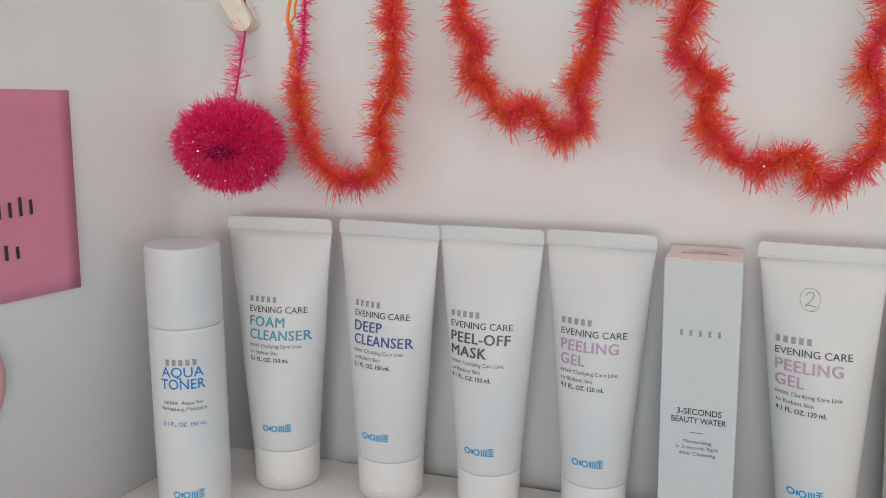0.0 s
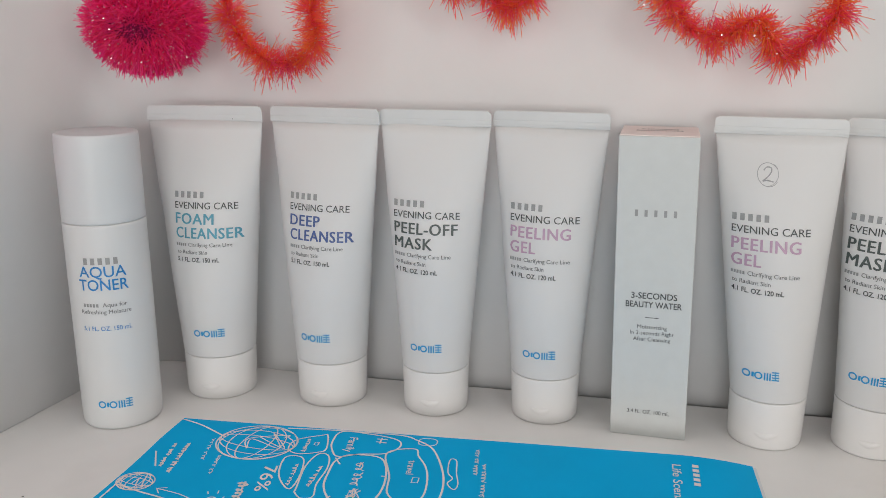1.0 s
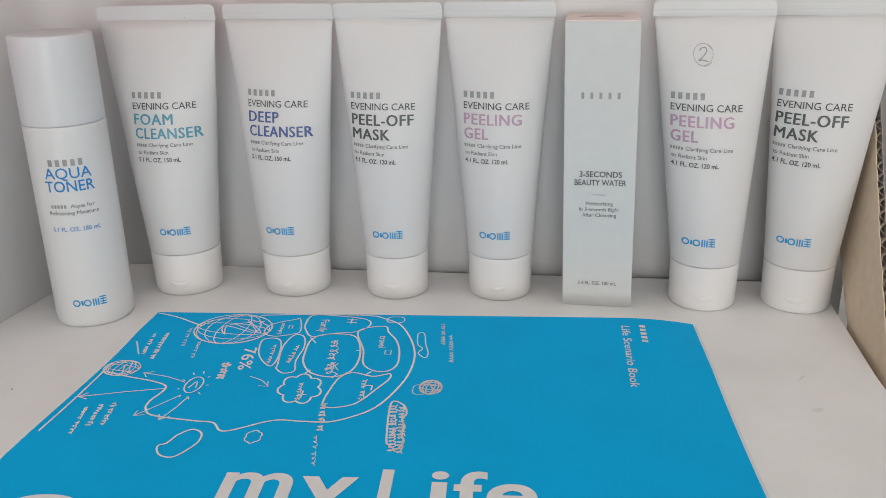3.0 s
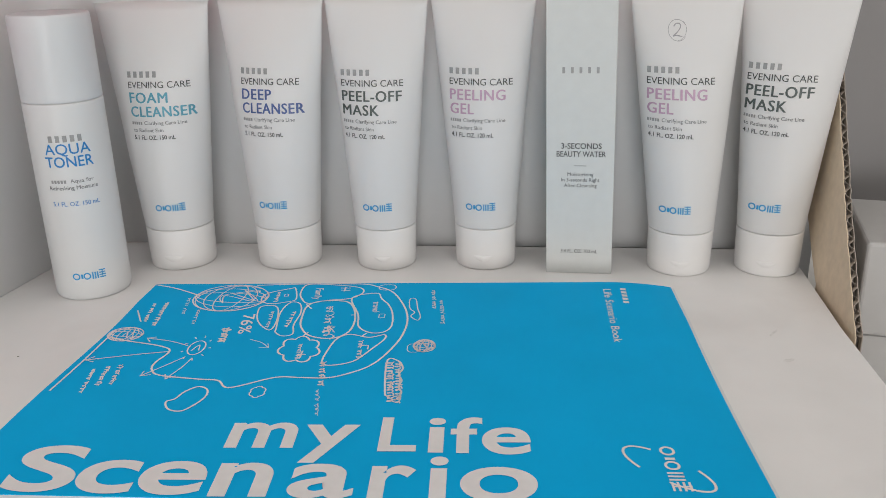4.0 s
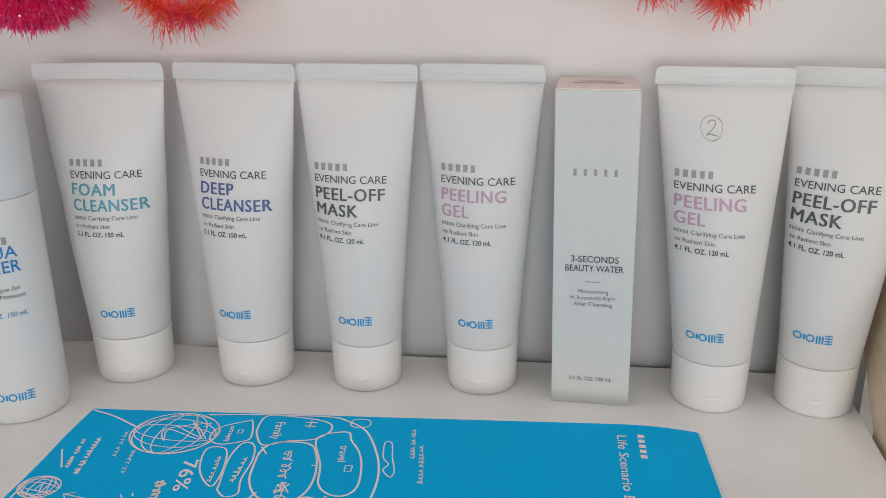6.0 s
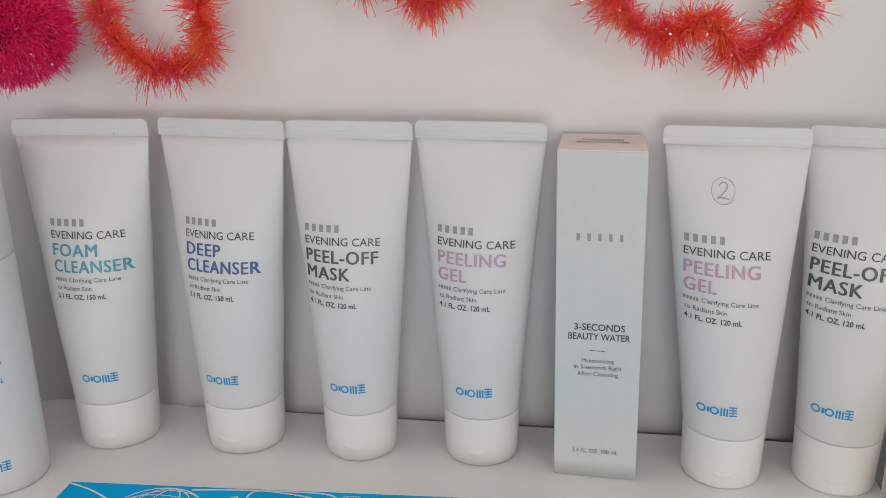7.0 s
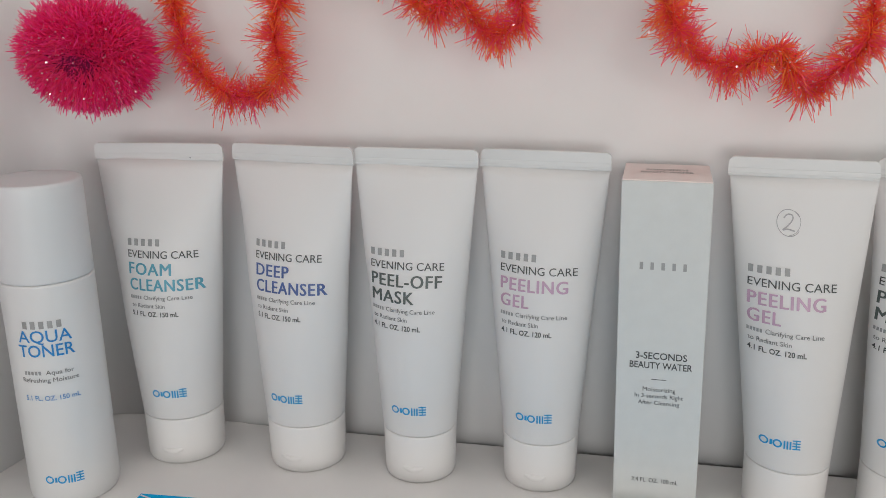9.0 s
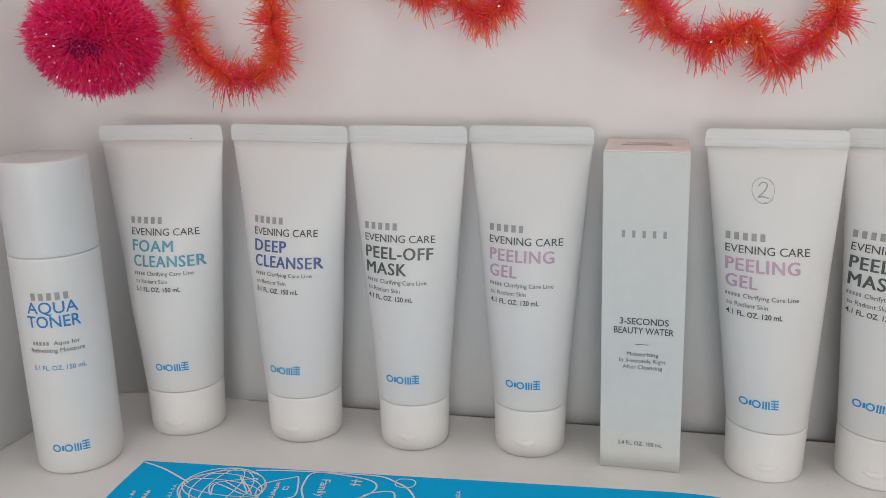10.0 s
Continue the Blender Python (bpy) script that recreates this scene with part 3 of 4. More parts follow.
# ---- the book ----
def cover_z(x, y):
    """Height of the cover: it lifts a little along its left side."""
    d = min(max(-y / 0.205, 0), 1)
    lift = 0.0010 * math.exp(-max(x, 0) / 0.022) * math.sin(math.pi * min(d * 0.9 + 0.05, 1)) ** 1.4
    dip = 0.0042 * max(0.0, (x - 0.24) / 0.057) ** 2 * math.sin(math.pi * min(d, 1)) 
    bend = 0.0034 * max(0.0, (x - 0.258) / 0.039) ** 2 * max(0.0, 1 + y / 0.05)
    return 0.0086 + lift - dip - bend


def cover_xy(u, v):
    y = v * (-0.1990 - 0.0063 * u)
    k = min(max((v - 0.20) / 0.70, 0), 1)
    left = -0.0015 * min(v / 0.12, 1) - 0.0100 * k * k * (3 - 2 * k)
    return left + (0.2970 - 0.0038 * v - left) * u, y


book = root("book", pose(0, 0, 0), "soft blue-covered A4 book lying flat with white doodles and title", "book")
nx, ny = 48, 36


def sheet(z_of, grow_right, grow_front, thick):
    v, f = [], []
    for layer in (0, 1):
        for j in range(ny + 1):
            for i in range(nx + 1):
                x, y = cover_xy(i / nx, 1 - (1 - j / ny) ** 1.7)
                v.append((x + grow_right * i / nx, y - grow_front * j / ny, z_of(x, y) - layer * thick))
    k = (nx + 1) * (ny + 1)
    for j in range(ny):
        for i in range(nx):
            a = j * (nx + 1) + i
            f.append((a, a + nx + 1, a + nx + 2, a + 1))
            f.append((k + a, k + a + 1, k + a + nx + 2, k + a + nx + 1))
    edge = [j * (nx + 1) for j in range(ny + 1)] + [ny * (nx + 1) + i for i in range(1, nx + 1)] + [j * (nx + 1) + nx for j in range(ny - 1, -1, -1)] + [i for i in range(nx - 1, 0, -1)]
    for a, b in zip(edge, edge[1:] + edge[:1]):
        f.append((a, b, k + b, k + a))
    return v, f


v, f = sheet(cover_z, 0, 0, 0.00035)
piece("cover", v, f, COVER, book, "satin blue printed cover", smooth=False)
layers = 5
for k in range(layers):
    share = 1 - (k + 0.6) / layers
    rnd = random.Random(40 + k)
    v, f = sheet(lambda x, y: 0.0002 + (cover_z(x, y) - 0.0012) * share + 0.0007 + 0.00025 * math.sin(x * (20 + 9 * k) + k), rnd.uniform(0.0010, 0.0028), (-0.0052, -0.0030, -0.0008, -0.0005, 0.0)[k], 0.00145)
    piece("page_gathering", v, f, PAGE, book)


def on_cover(x, y):
    return x, y, cover_z(x, y) + 0.00022


def cut_fine(shape, step=0.004):
    bm = bmesh.new()
    vs = [bm.verts.new((x, y, 0)) for x, y in shape[0]]
    for g in shape[1]:
        try:
            bm.faces.new([vs[i] for i in g])
        except ValueError:
            pass
    ys = [q[1] for q in shape[0]]
    k = min(ys) + step
    while k < max(ys):
        bmesh.ops.bisect_plane(bm, geom=bm.verts[:] + bm.edges[:] + bm.faces[:], plane_co=(0, k, 0), plane_no=(0, 1, 0))
        k += step
    bm.verts.index_update()
    out = [(q.co.x, q.co.y) for q in bm.verts], [tuple(q.index for q in g.verts) for g in bm.faces]
    bm.free()
    return out


def fitted(text, x0, x1, y0, y1, bold=0.02):
    """One letter of the title, fitted to its place."""
    v, f = letters(text, 1.0, 0.70, bold, cut=0.2)
    lo, hi = min(q[1] for q in v), max(q[1] for q in v)
    return [(x0 + q[0] * (x1 - x0), y0 + (q[1] - lo) / (hi - lo) * (y1 - y0)) for q in v], f


big = []
for ch, x0, x1, low, high in (("m", 0.0860, 0.1138, 0.0, 0.0186), ("y", 0.1165, 0.1390, -0.0090, 0.0182), ("L", 0.1476, 0.1628, 0.0, 0.0250), ("i", 0.1672, 0.1740, 0.0, 0.0254), ("f", 0.1762, 0.1890, 0.0, 0.0262), ("e", 0.1888, 0.2082, -0.0004, 0.0190)):
    y = -0.1690 - 0.036 * (x0 - 0.0860)
    big.append(fitted(ch, x0, x1, y + low, y + high))
for ch, x0, x1, high in (("S", 0.0085, 0.0350, 0.0304), ("c", 0.0356, 0.0586, 0.0214), ("e", 0.0596, 0.0852, 0.0214), ("n", 0.0885, 0.1102, 0.0212), ("a", 0.1170, 0.1416, 0.0214), ("r", 0.1470, 0.1640, 0.0212), ("i", 0.1690, 0.1760, 0.0278), ("o", 0.1806, 0.2092, 0.0214)):
    y = -0.1984 - 0.0250 * (x0 - 0.0083)
    big.append(fitted(ch, x0, x1, y, y + high))
wrapped("title_print", cut_fine(merge(big), 0.0012), INK_WHITE, book, on_cover, "large white rounded title")
DOWN = -math.pi / 2 - 0.052
spine = [moved(letters("Life Scenario Book", 0.0660, 0.0042, 0.006), 0.2572, -0.0104, turn=DOWN), moved(word_bars(0.0215, 0.0040), 0.2668, -0.0088, turn=DOWN)]
wrapped("subtitle_print", merge(spine), INK_WHITE, book, on_cover, "small white sideways subtitle")
emblem = [moved(maker_mark(0.0290, 0.0095), 0.2575, -0.1668, turn=-math.pi / 2),
          oval(0.2585, -0.1815, 0.0195, 0.0075, 0.0011, -0.76, 30, 2.2, 4.3), oval(0.2585, -0.1815, 0.0195, 0.0075, 0.0011, -0.76, 30, -1.3, 1.1)]
wrapped("emblem_print", merge(emblem), INK_WHITE, book, on_cover, "white emblem with an orbit line")


def line(points, w=0.0009, per=8):
    return ribbon(spline(points, per), w)


def arrow(a, b, w=0.0006):
    d = np.array(b, float) - np.array(a, float)
    d /= np.linalg.norm(d)
    s = np.array([-d[1], d[0]])
    tip = np.array(b, float)
    return merge([line([a, ((a[0] + b[0]) / 2 + 0.001, (a[1] + b[1]) / 2 + 0.001), b], w), ribbon([tuple(tip - d * 0.004 + s * 0.0028), tuple(tip), tuple(tip - d * 0.004 - s * 0.0028)], w)])


def globe(cx, cy, rx, ry, w):
    parts = [oval(cx, cy, rx, ry, w * 1.3, n=40), oval(cx + rx * 0.05, cy - ry * 0.04, rx * 0.97, ry * 0.93, w, 0.2, 40)]
    for q in (0.35, 0.68):
        parts.append(oval(cx, cy, rx * q, ry * 0.98, w, -0.15))
        parts.append(oval(cx, cy, rx * 0.98, ry * q, w, -0.15))
    rnd = random.Random(int(cx * 1e4))
    pts = [(cx + rx * rnd.uniform(-0.3, 0.8), cy + ry * rnd.uniform(-0.6, 0.6)) for _ in range(9)]
    parts.append(line(pts, w * 1.1, 5))
    return merge(parts)


def cloud(cx, cy, rx, ry, lumps, w, depth=0.12, turn=0.0):
    pts = []
    for i in range(lumps * 8):
        a = 2 * math.pi * i / (lumps * 8)
        k = 1 - depth * (1 - abs(math.sin(a * lumps / 2)))
        x, y = rx * k * math.cos(a), ry * k * math.sin(a)
        pts.append((cx + x * math.cos(turn) - y * math.sin(turn), cy + x * math.sin(turn) + y * math.cos(turn)))
    return ribbon(pts, w, True)


head = [(0.0600, -0.0030), (0.0794, -0.0016), (0.1000, -0.0012), (0.1214, -0.0018), (0.1301, -0.0057), (0.1396, -0.0138), (0.1474, -0.0330), (0.1505, -0.0508), (0.1490, -0.0696), (0.1437, -0.0871), (0.1375, -0.0994), (0.1302, -0.1063), (0.1193, -0.1120),
        (0.1066, -0.1120), (0.0941, -0.1119), (0.0757, -0.1212), (0.0687, -0.1148), (0.0594, -0.1135), (0.0402, -0.1101), (0.0346, -0.1052), (0.0334, -0.0982), (0.0364, -0.0856), (0.0293, -0.0801), (0.0131, -0.0756), (0.0010, -0.0720)]
wrapped("outline_doodle", line(head, 0.0010), INK_WHITE, book, on_cover, "white hand-drawn outline of a rounded shape")
outlines = [line([(0.0005, -0.0016), (0.0139, -0.0071), (0.0306, -0.0175)], 0.0010), globe(0.0492, -0.0205, 0.0208, 0.0182, 0.0006), globe(0.0076, -0.0676, 0.0088, 0.0080, 0.0005),
            line([(0.0006, -0.0640), (-0.0014, -0.0957), (-0.0046, -0.1256)], 0.0009), arrow((0.0368, -0.0860), (-0.0008, -0.0965), 0.0007), globe(0.1610, -0.0800, 0.0052, 0.0066, 0.0006)]
for k, shape in enumerate(outlines):
    wrapped("globe_doodle" if k in (1, 2, 5) else "line_doodle", shape, INK_WHITE, book, on_cover)
def loop(points, w=0.0009):
    return ribbon(spline(points, 7, True), w, True)


cells = [loop([(0.0942, -0.0456), (0.0945, -0.0327), (0.1003, -0.0260), (0.1141, -0.0261), (0.1199, -0.0342), (0.1229, -0.0507), (0.1212, -0.0650), (0.1134, -0.0718), (0.1021, -0.0684), (0.0958, -0.0578)], 0.0010),
         loop([(0.0873, -0.0135), (0.0893, -0.0024), (0.1032, -0.0026), (0.1192, -0.0065), (0.1228, -0.0137), (0.1168, -0.0221), (0.1043, -0.0247), (0.0943, -0.0287), (0.0894, -0.0219)]),
         loop([(0.1177, -0.0248), (0.1206, -0.0179), (0.1311, -0.0152), (0.1339, -0.0222), (0.1390, -0.0316), (0.1420, -0.0433), (0.1427, -0.0580), (0.1389, -0.0650), (0.1320, -0.0650), (0.1258, -0.0579), (0.1236, -0.0432)]),
         loop([(0.1132, -0.0954), (0.1138, -0.0871), (0.1165, -0.0729), (0.1225, -0.0673), (0.1326, -0.0707), (0.1401, -0.0678), (0.1406, -0.0730), (0.1358, -0.0828), (0.1288, -0.0954), (0.1203, -0.0998), (0.1143, -0.0994)]),
         cloud(0.1000, -0.0835, 0.0104, 0.0142, 7, 0.0010, 0.20, 0.2),
         loop([(0.0675, -0.0248), (0.0686, -0.0150), (0.0804, -0.0079), (0.0832, -0.0079), (0.0864, -0.0222), (0.0829, -0.0263), (0.0738, -0.0290)], 0.0008),
         loop([(0.0701, -0.0459), (0.0693, -0.0330), (0.0778, -0.0330), (0.0815, -0.0485), (0.0808, -0.0619), (0.0744, -0.0559)], 0.0008),
         loop([(0.0835, -0.0607), (0.0815, -0.0409), (0.0842, -0.0277), (0.0898, -0.0290), (0.0925, -0.0409), (0.0917, -0.0559), (0.0932, -0.0666), (0.0882, -0.0689), (0.0838, -0.0643)], 0.0008),
         loop([(0.0510, -0.1338), (0.0541, -0.1312), (0.0565, -0.1249), (0.0613, -0.1204), (0.0661, -0.1231), (0.0670, -0.1294), (0.0642, -0.1363), (0.0598, -0.1414), (0.0538, -0.1397)]),
         loop([(0.1499, -0.0236), (0.1531, -0.0237), (0.1548, -0.0356), (0.1569, -0.0458), (0.1557, -0.0508), (0.1519, -0.0458), (0.1536, -0.0408), (0.1507, -0.0356)], 0.0006),
         loop([(0.1444, -0.0953), (0.1500, -0.0964), (0.1523, -0.1033), (0.1509, -0.1091), (0.1527, -0.1147), (0.1518, -0.1202), (0.1534, -0.1256), (0.1513, -0.1317), (0.1478, -0.1291), (0.1460, -0.1239)]),
         cloud(0.1359, -0.0068, 0.0052, 0.0042, 4, 0.0006, 0.10), cloud(0.0893, -0.1250, 0.0036, 0.0050, 6, 0.0006, 0.15), cloud(0.1560, -0.0825, 0.0035, 0.0050, 4, 0.0004, 0.14)]
for shape in cells:
    wrapped("bubble_doodle", shape, INK_WHITE, book, on_cover)
sun = [oval(0.0487, -0.0820, 0.0040, 0.0075, 0.0007), line([(0.0470, -0.0850), (0.0492, -0.0790), (0.0505, -0.0850)], 0.0006)]
for k in range(9):
    a = 2 * math.pi * k / 9
    sun.append(line([(0.0487 + 0.0060 * math.cos(a), -0.0820 + 0.0110 * math.sin(a)), (0.0487 + 0.0072 * math.cos(a + 0.1), -0.0820 + 0.0135 * math.sin(a))], 0.0006, 2))
sun += [arrow((0.0436, -0.0798), (0.0202, -0.0717)), arrow((0.0461, -0.0915), (0.0310, -0.1109)), arrow((0.0496, -0.0936), (0.0437, -0.1135)), arrow((0.0731, -0.0727), (0.0844, -0.0821), 0.0005), line([(0.0030, -0.0382), (0.0099, -0.0526)], 0.0008)]
wrapped("sun_doodle", merge(sun[:11]), INK_WHITE, book, on_cover)
for shape in sun[11:]:
    wrapped("arrow_doodle", shape, INK_WHITE, book, on_cover)
jots = [moved(letters("Family", 0.0155, 0.0042, 0.008), 0.0952, -0.0080, turn=-1.5), moved(letters("travel", 0.0135, 0.0036, 0.008), 0.1300, -0.0270, turn=-1.5), moved(letters("76%", 0.0235, 0.0062, 0.01), 0.0622, -0.0432, turn=-1.45)]
for i, (x, y, w, h, n, turn, heavy) in enumerate([
        (0.0080, -0.0285, 0.024, 0.0024, 10, -1.45, 0.0008), (0.0145, -0.0272, 0.031, 0.0026, 12, -1.48, 0.0009), (0.0250, -0.0205, 0.023, 0.0024, 8, -1.43, 0.0004), (0.0353, -0.0367, 0.021, 0.0024, 7, -1.46, 0.0004),
        (0.0555, -0.0594, 0.014, 0.0046, 5, -1.45, 0.0014), (0.0060, -0.1050, 0.019, 0.0026, 7, -1.45, 0.0007), (0.0115, -0.1020, 0.016, 0.0026, 7, -1.45, 0.0007), (0.0170, -0.1000, 0.016, 0.0026, 7, -1.45, 0.0007),
        (0.1125, -0.0970, 0.026, 0.0032, 11, -1.45, 0.0009), (0.1150, -0.1230, 0.018, 0.0020, 5, -1.42, 0.0004), (0.1440, -0.0970, 0.033, 0.0050, 14, -1.48, 0.0009), (0.1480, -0.0980, 0.030, 0.0040, 12, -1.48, 0.0008),
        (0.1610, -0.0110, 0.018, 0.0026, 7, -1.50, 0.0006), (0.1660, -0.0250, 0.026, 0.0026, 9, -1.50, 0.0006), (0.1045, -0.0330, 0.030, 0.0060, 7, -1.45, 0.0008),
        (0.1275, -0.0740, 0.018, 0.0034, 6, -1.50, 0.0006), (0.0985, -0.0780, 0.013, 0.0030, 5, -1.50, 0.0006), (0.0880, -0.0390, 0.022, 0.0026, 7, -1.62, 0.0008), (0.0760, -0.0390, 0.014, 0.0024, 5, -1.50, 0.0006),
        (0.0740, -0.0130, 0.010, 0.0024, 5, -1.50, 0.0006)]):
    jots.append(moved(scribble(w * 0.92, h * 0.85, n, heavy * 0.8, 100 + i), x, y, turn=turn))
for x, y, s in ((0.1350, -0.0430, 0.003), (0.0790, -0.0160, 0.002)):
    jots.append(ribbon([(x, y), (x + s, y), (x + s, y - s * 1.5), (x, y - s * 1.5)], 0.0006, True))
for a, b in (((0.0935, -0.0300), (0.0975, -0.0360)), ((0.1200, -0.0440), (0.1225, -0.0440)), ((0.1130, -0.0730), (0.1150, -0.0690)), ((0.0990, -0.0690), (0.1010, -0.0650)), ((0.1290, -0.0690), (0.1310, -0.0660))):
    jots.append(ribbon([a, b], 0.0008))
# small signs in the bubbles: two bars, a cross, an angle, a star
for stroke in ([(0.1095, -0.0075), (0.1150, -0.0075)], [(0.1095, -0.0105), (0.1150, -0.0110)], [(0.1118, -0.0060), (0.1118, -0.0122)], [(0.1020, -0.0855), (0.1020, -0.0925)], [(0.0998, -0.0890), (0.1043, -0.0890)],
               [(0.1290, -0.0795), (0.1335, -0.0795), (0.1335, -0.0840)], [(0.1085, -0.0655), (0.1135, -0.0585), (0.1100, -0.0570), (0.1145, -0.0650), (0.1085, -0.0600), (0.1085, -0.0655)]):
    jots.append(ribbon(stroke, 0.0008))
for shape in jots:
    wrapped("handwriting", shape, INK_WHITE, book, on_cover)


# ---- brown cardboard brace and the boxes beyond ----
def cardboard_brace():
    thing = root("cardboard_brace", pose(0, 0, 0), "cut brown corrugated cardboard side piece with a ragged fluted edge", "cardboard")

    def cut_at(t):
        """The slanted cut, from low in front to high at the back, bowing a little."""
        return 0.3795 + 0.0165 * t, -0.0545 + 0.1085 * t, 0.1175 * t ** 1.12

    def rear_at(t):
        return 0.3850 + 0.0112 * t, 0.0165 + 0.0555 * min(t * 2.0, 1.0), 0.1165 * t ** 1.12

    def sheet_of(dx0, dx1, inset, mat, name, label=""):
        """One paper layer between the cut and the rear edge, going on below the shelf."""
        n, m = 40, 4
        rnd = random.Random(7)
        rows = [(0.3795, -0.0545, -0.045, 0.3850, 0.0165, -0.045)]
        for i in range(n + 1):
            a, b = cut_at(i / n), rear_at(i / n)
            rough = rnd.uniform(-0.0009, 0.0009) if 0 < i < n else 0.0
            rows.append((a[0], a[1] + inset + rough, a[2], b[0], max(b[1], a[1] + inset + 0.0006), b[2]))
        v, f = [], []
        for side in (dx0, dx1):
            for q in rows:
                for k in range(m + 1):
                    w = k / m
                    sag = 0.0010 * math.sin(math.pi * w) * math.sin(q[2] * 40)
                    v.append((q[0] + (q[3] - q[0]) * w + side + sag, q[1] + (q[4] - q[1]) * w, q[2] + (q[5] - q[2]) * w))
        half, wide = len(rows) * (m + 1), m + 1
        for i in range(len(rows) - 1):
            for k in range(m):
                a = i * wide + k
                f += [(a, a + wide, a + wide + 1, a + 1), (half + a, half + a + 1, half + a + wide + 1, half + a + wide)]
            for k in (0, m):
                a = i * wide + k
                f.append((a, half + a, half + a + wide, a + wide))
        for k in range(m):
            a = (len(rows) - 1) * wide + k
            f += [(k, k + 1, half + k + 1, half + k), (a, half + a, half + a + 1, a + 1)]
        piece(name, v, f, mat, thing, label)
    sheet_of(0.0, 0.0005, 0.0, KRAFT, "inner_liner", "smooth tan inner liner")
    sheet_of(0.0036, 0.0040, 0.0004, FLUTE_PALE, "outer_liner")
    # dark sheet set back between the liners, in place of the flutes' inner shade
    sheet_of(0.0009, 0.0032, 0.0042, FLUTE_SHADE, "flute_shade_filler", "dark filler for the shade inside the open flutes")
    # wavy flute strip along the cut
    v, f, n = [], [], 480
    for i in range(n + 1):
        t = i / n
        x, y, z = cut_at(t)
        k = 0.0020 + 0.0014 * math.sin(2 * math.pi * t * 22 + 0.8 * math.sin(t * 19))
        y += 0.0004 * math.sin(t * 47)
        v += [(x + k, y - 0.0002, z + 0.0002), (x + k, y + 0.005, z - 0.0006), (x + k + 0.0003, y - 0.0002, z + 0.0002), (x + k + 0.0003, y + 0.005, z - 0.0006)]
    for i in range(n):
        a, b = 4 * i, 4 * i + 4
        f += [(a, b, b + 1, a + 1), (a + 2, a + 3, b + 3, b + 2), (a, a + 2, b + 2, b)]
    piece("flute_wave", v, f, FLUTE_PALE, thing, "wavy paper flute")


cardboard_brace()


def white_box(m, sx, sy, sz, lid):
    thing = root("white_box", m, "plain white cardboard box with a fitted lid", "box")
    # body and lid both wear the white card's shaded tone
    part("body", block_bm(0.0012, sx, 0.0012, sy, 0, sz - lid, 0.0012), BOX_SHADED, thing)
    part("lid", block_bm(0, sx + 0.001, 0, sy + 0.001, sz - lid + 0.0004, sz, 0.0022, 3), BOX_SHADED, thing, "white lid with rounded edges")


white_box(pose(0.3965, -0.0150, -0.07, 0, 0, -14), 0.30, 0.083, 0.107, 0.055)


# ---- notes on the side board ----
def on_side(y, z, lift):
    return Vector((left_wall(y) - 0.002 * z / 0.33 + lift, y, z))


def paper_note(name, outline_of, mat, label, ny=12, nz=12):
    """A thin paper square or round stuck to the side board, curling a little."""
    thing = root(name, pose(0, 0, 0), label, "note")
    v, f = [], []
    for layer in (0.0, 0.0003):
        for j in range(nz + 1):
            for i in range(ny + 1):
                y, z = outline_of(i / ny, j / nz)
                curl = 0.0010 + 0.002 * (i / ny) ** 3 * (1 - 0.6 * j / nz)
                v.append(on_side(y, z, curl + layer))
    k = (ny + 1) * (nz + 1)
    for j in range(nz):
        for i in range(ny):
            a = j * (ny + 1) + i
            f += [(a, a + ny + 1, a + ny + 2, a + 1), (k + a, k + a + 1, k + a + ny + 2, k + a + ny + 1)]
    edge = list(range(ny + 1)) + [j * (ny + 1) + ny for j in range(1, nz + 1)] + [nz * (ny + 1) + i for i in range(ny - 1, -1, -1)] + [j * (ny + 1) for j in range(nz - 1, 0, -1)]
    for a, b in zip(edge, edge[1:] + edge[:1]):
        f.append((a, b, k + b, k + a))
    piece("paper", v, f, mat, thing, smooth=True)
    return thing


note = paper_note("sticky_note", lambda u, w: (-0.105 + u * (0.0965 + 0.004 * w), 0.1385 + w * 0.110 + 0.003 * (1 - u)), NOTE_PINK, "square pink paper note with black handwriting bars")
bars = []
for y0, z, n, w, h in ((-0.086, 0.184, 9, 0.056, 0.010), (-0.086, 0.162, 7, 0.046, 0.008)):
    cell = w / n
    for i in range(n):
        bars.append(rect(y0 + i * cell, z, y0 + i * cell + cell * 0.30, z + h * (1.0 if i % 2 else 0.8)))
wrapped("pen_bars", merge(bars), PEN, note, lambda y, z: tuple(on_side(y, z, 0.0022 + 0.001 * max(0, (y + 0.06) / 0.05) ** 2)), "short black pen bars")


def round_outline(u, w):
    a, b = 2 * u - 1, 2 * w - 1
    return -0.094 + 0.034 * a * math.sqrt(1 - b * b / 2), 0.104 + 0.0335 * b * math.sqrt(1 - a * a / 2)


tag = paper_note("round_note", round_outline, NOTE_PALE, "round pale pink paper note with a black pen stroke")
wrapped("pen_stroke", moved(ribbon(spline([(0.0, 0.006), (0.002, 0.002), (0.005, 0.006), (0.0045, -0.002), (0.001, -0.006)], 6), 0.0009), -0.0735, 0.098), PEN, tag, lambda y, z: tuple(on_side(y, z, 0.0032)), "black pen stroke")


# ---- tinsel ----
def frame_of(path):
    p = np.array(path)
    t = np.gradient(p, axis=0)
    t /= np.linalg.norm(t, axis=1, keepdims=True)
    return p, t


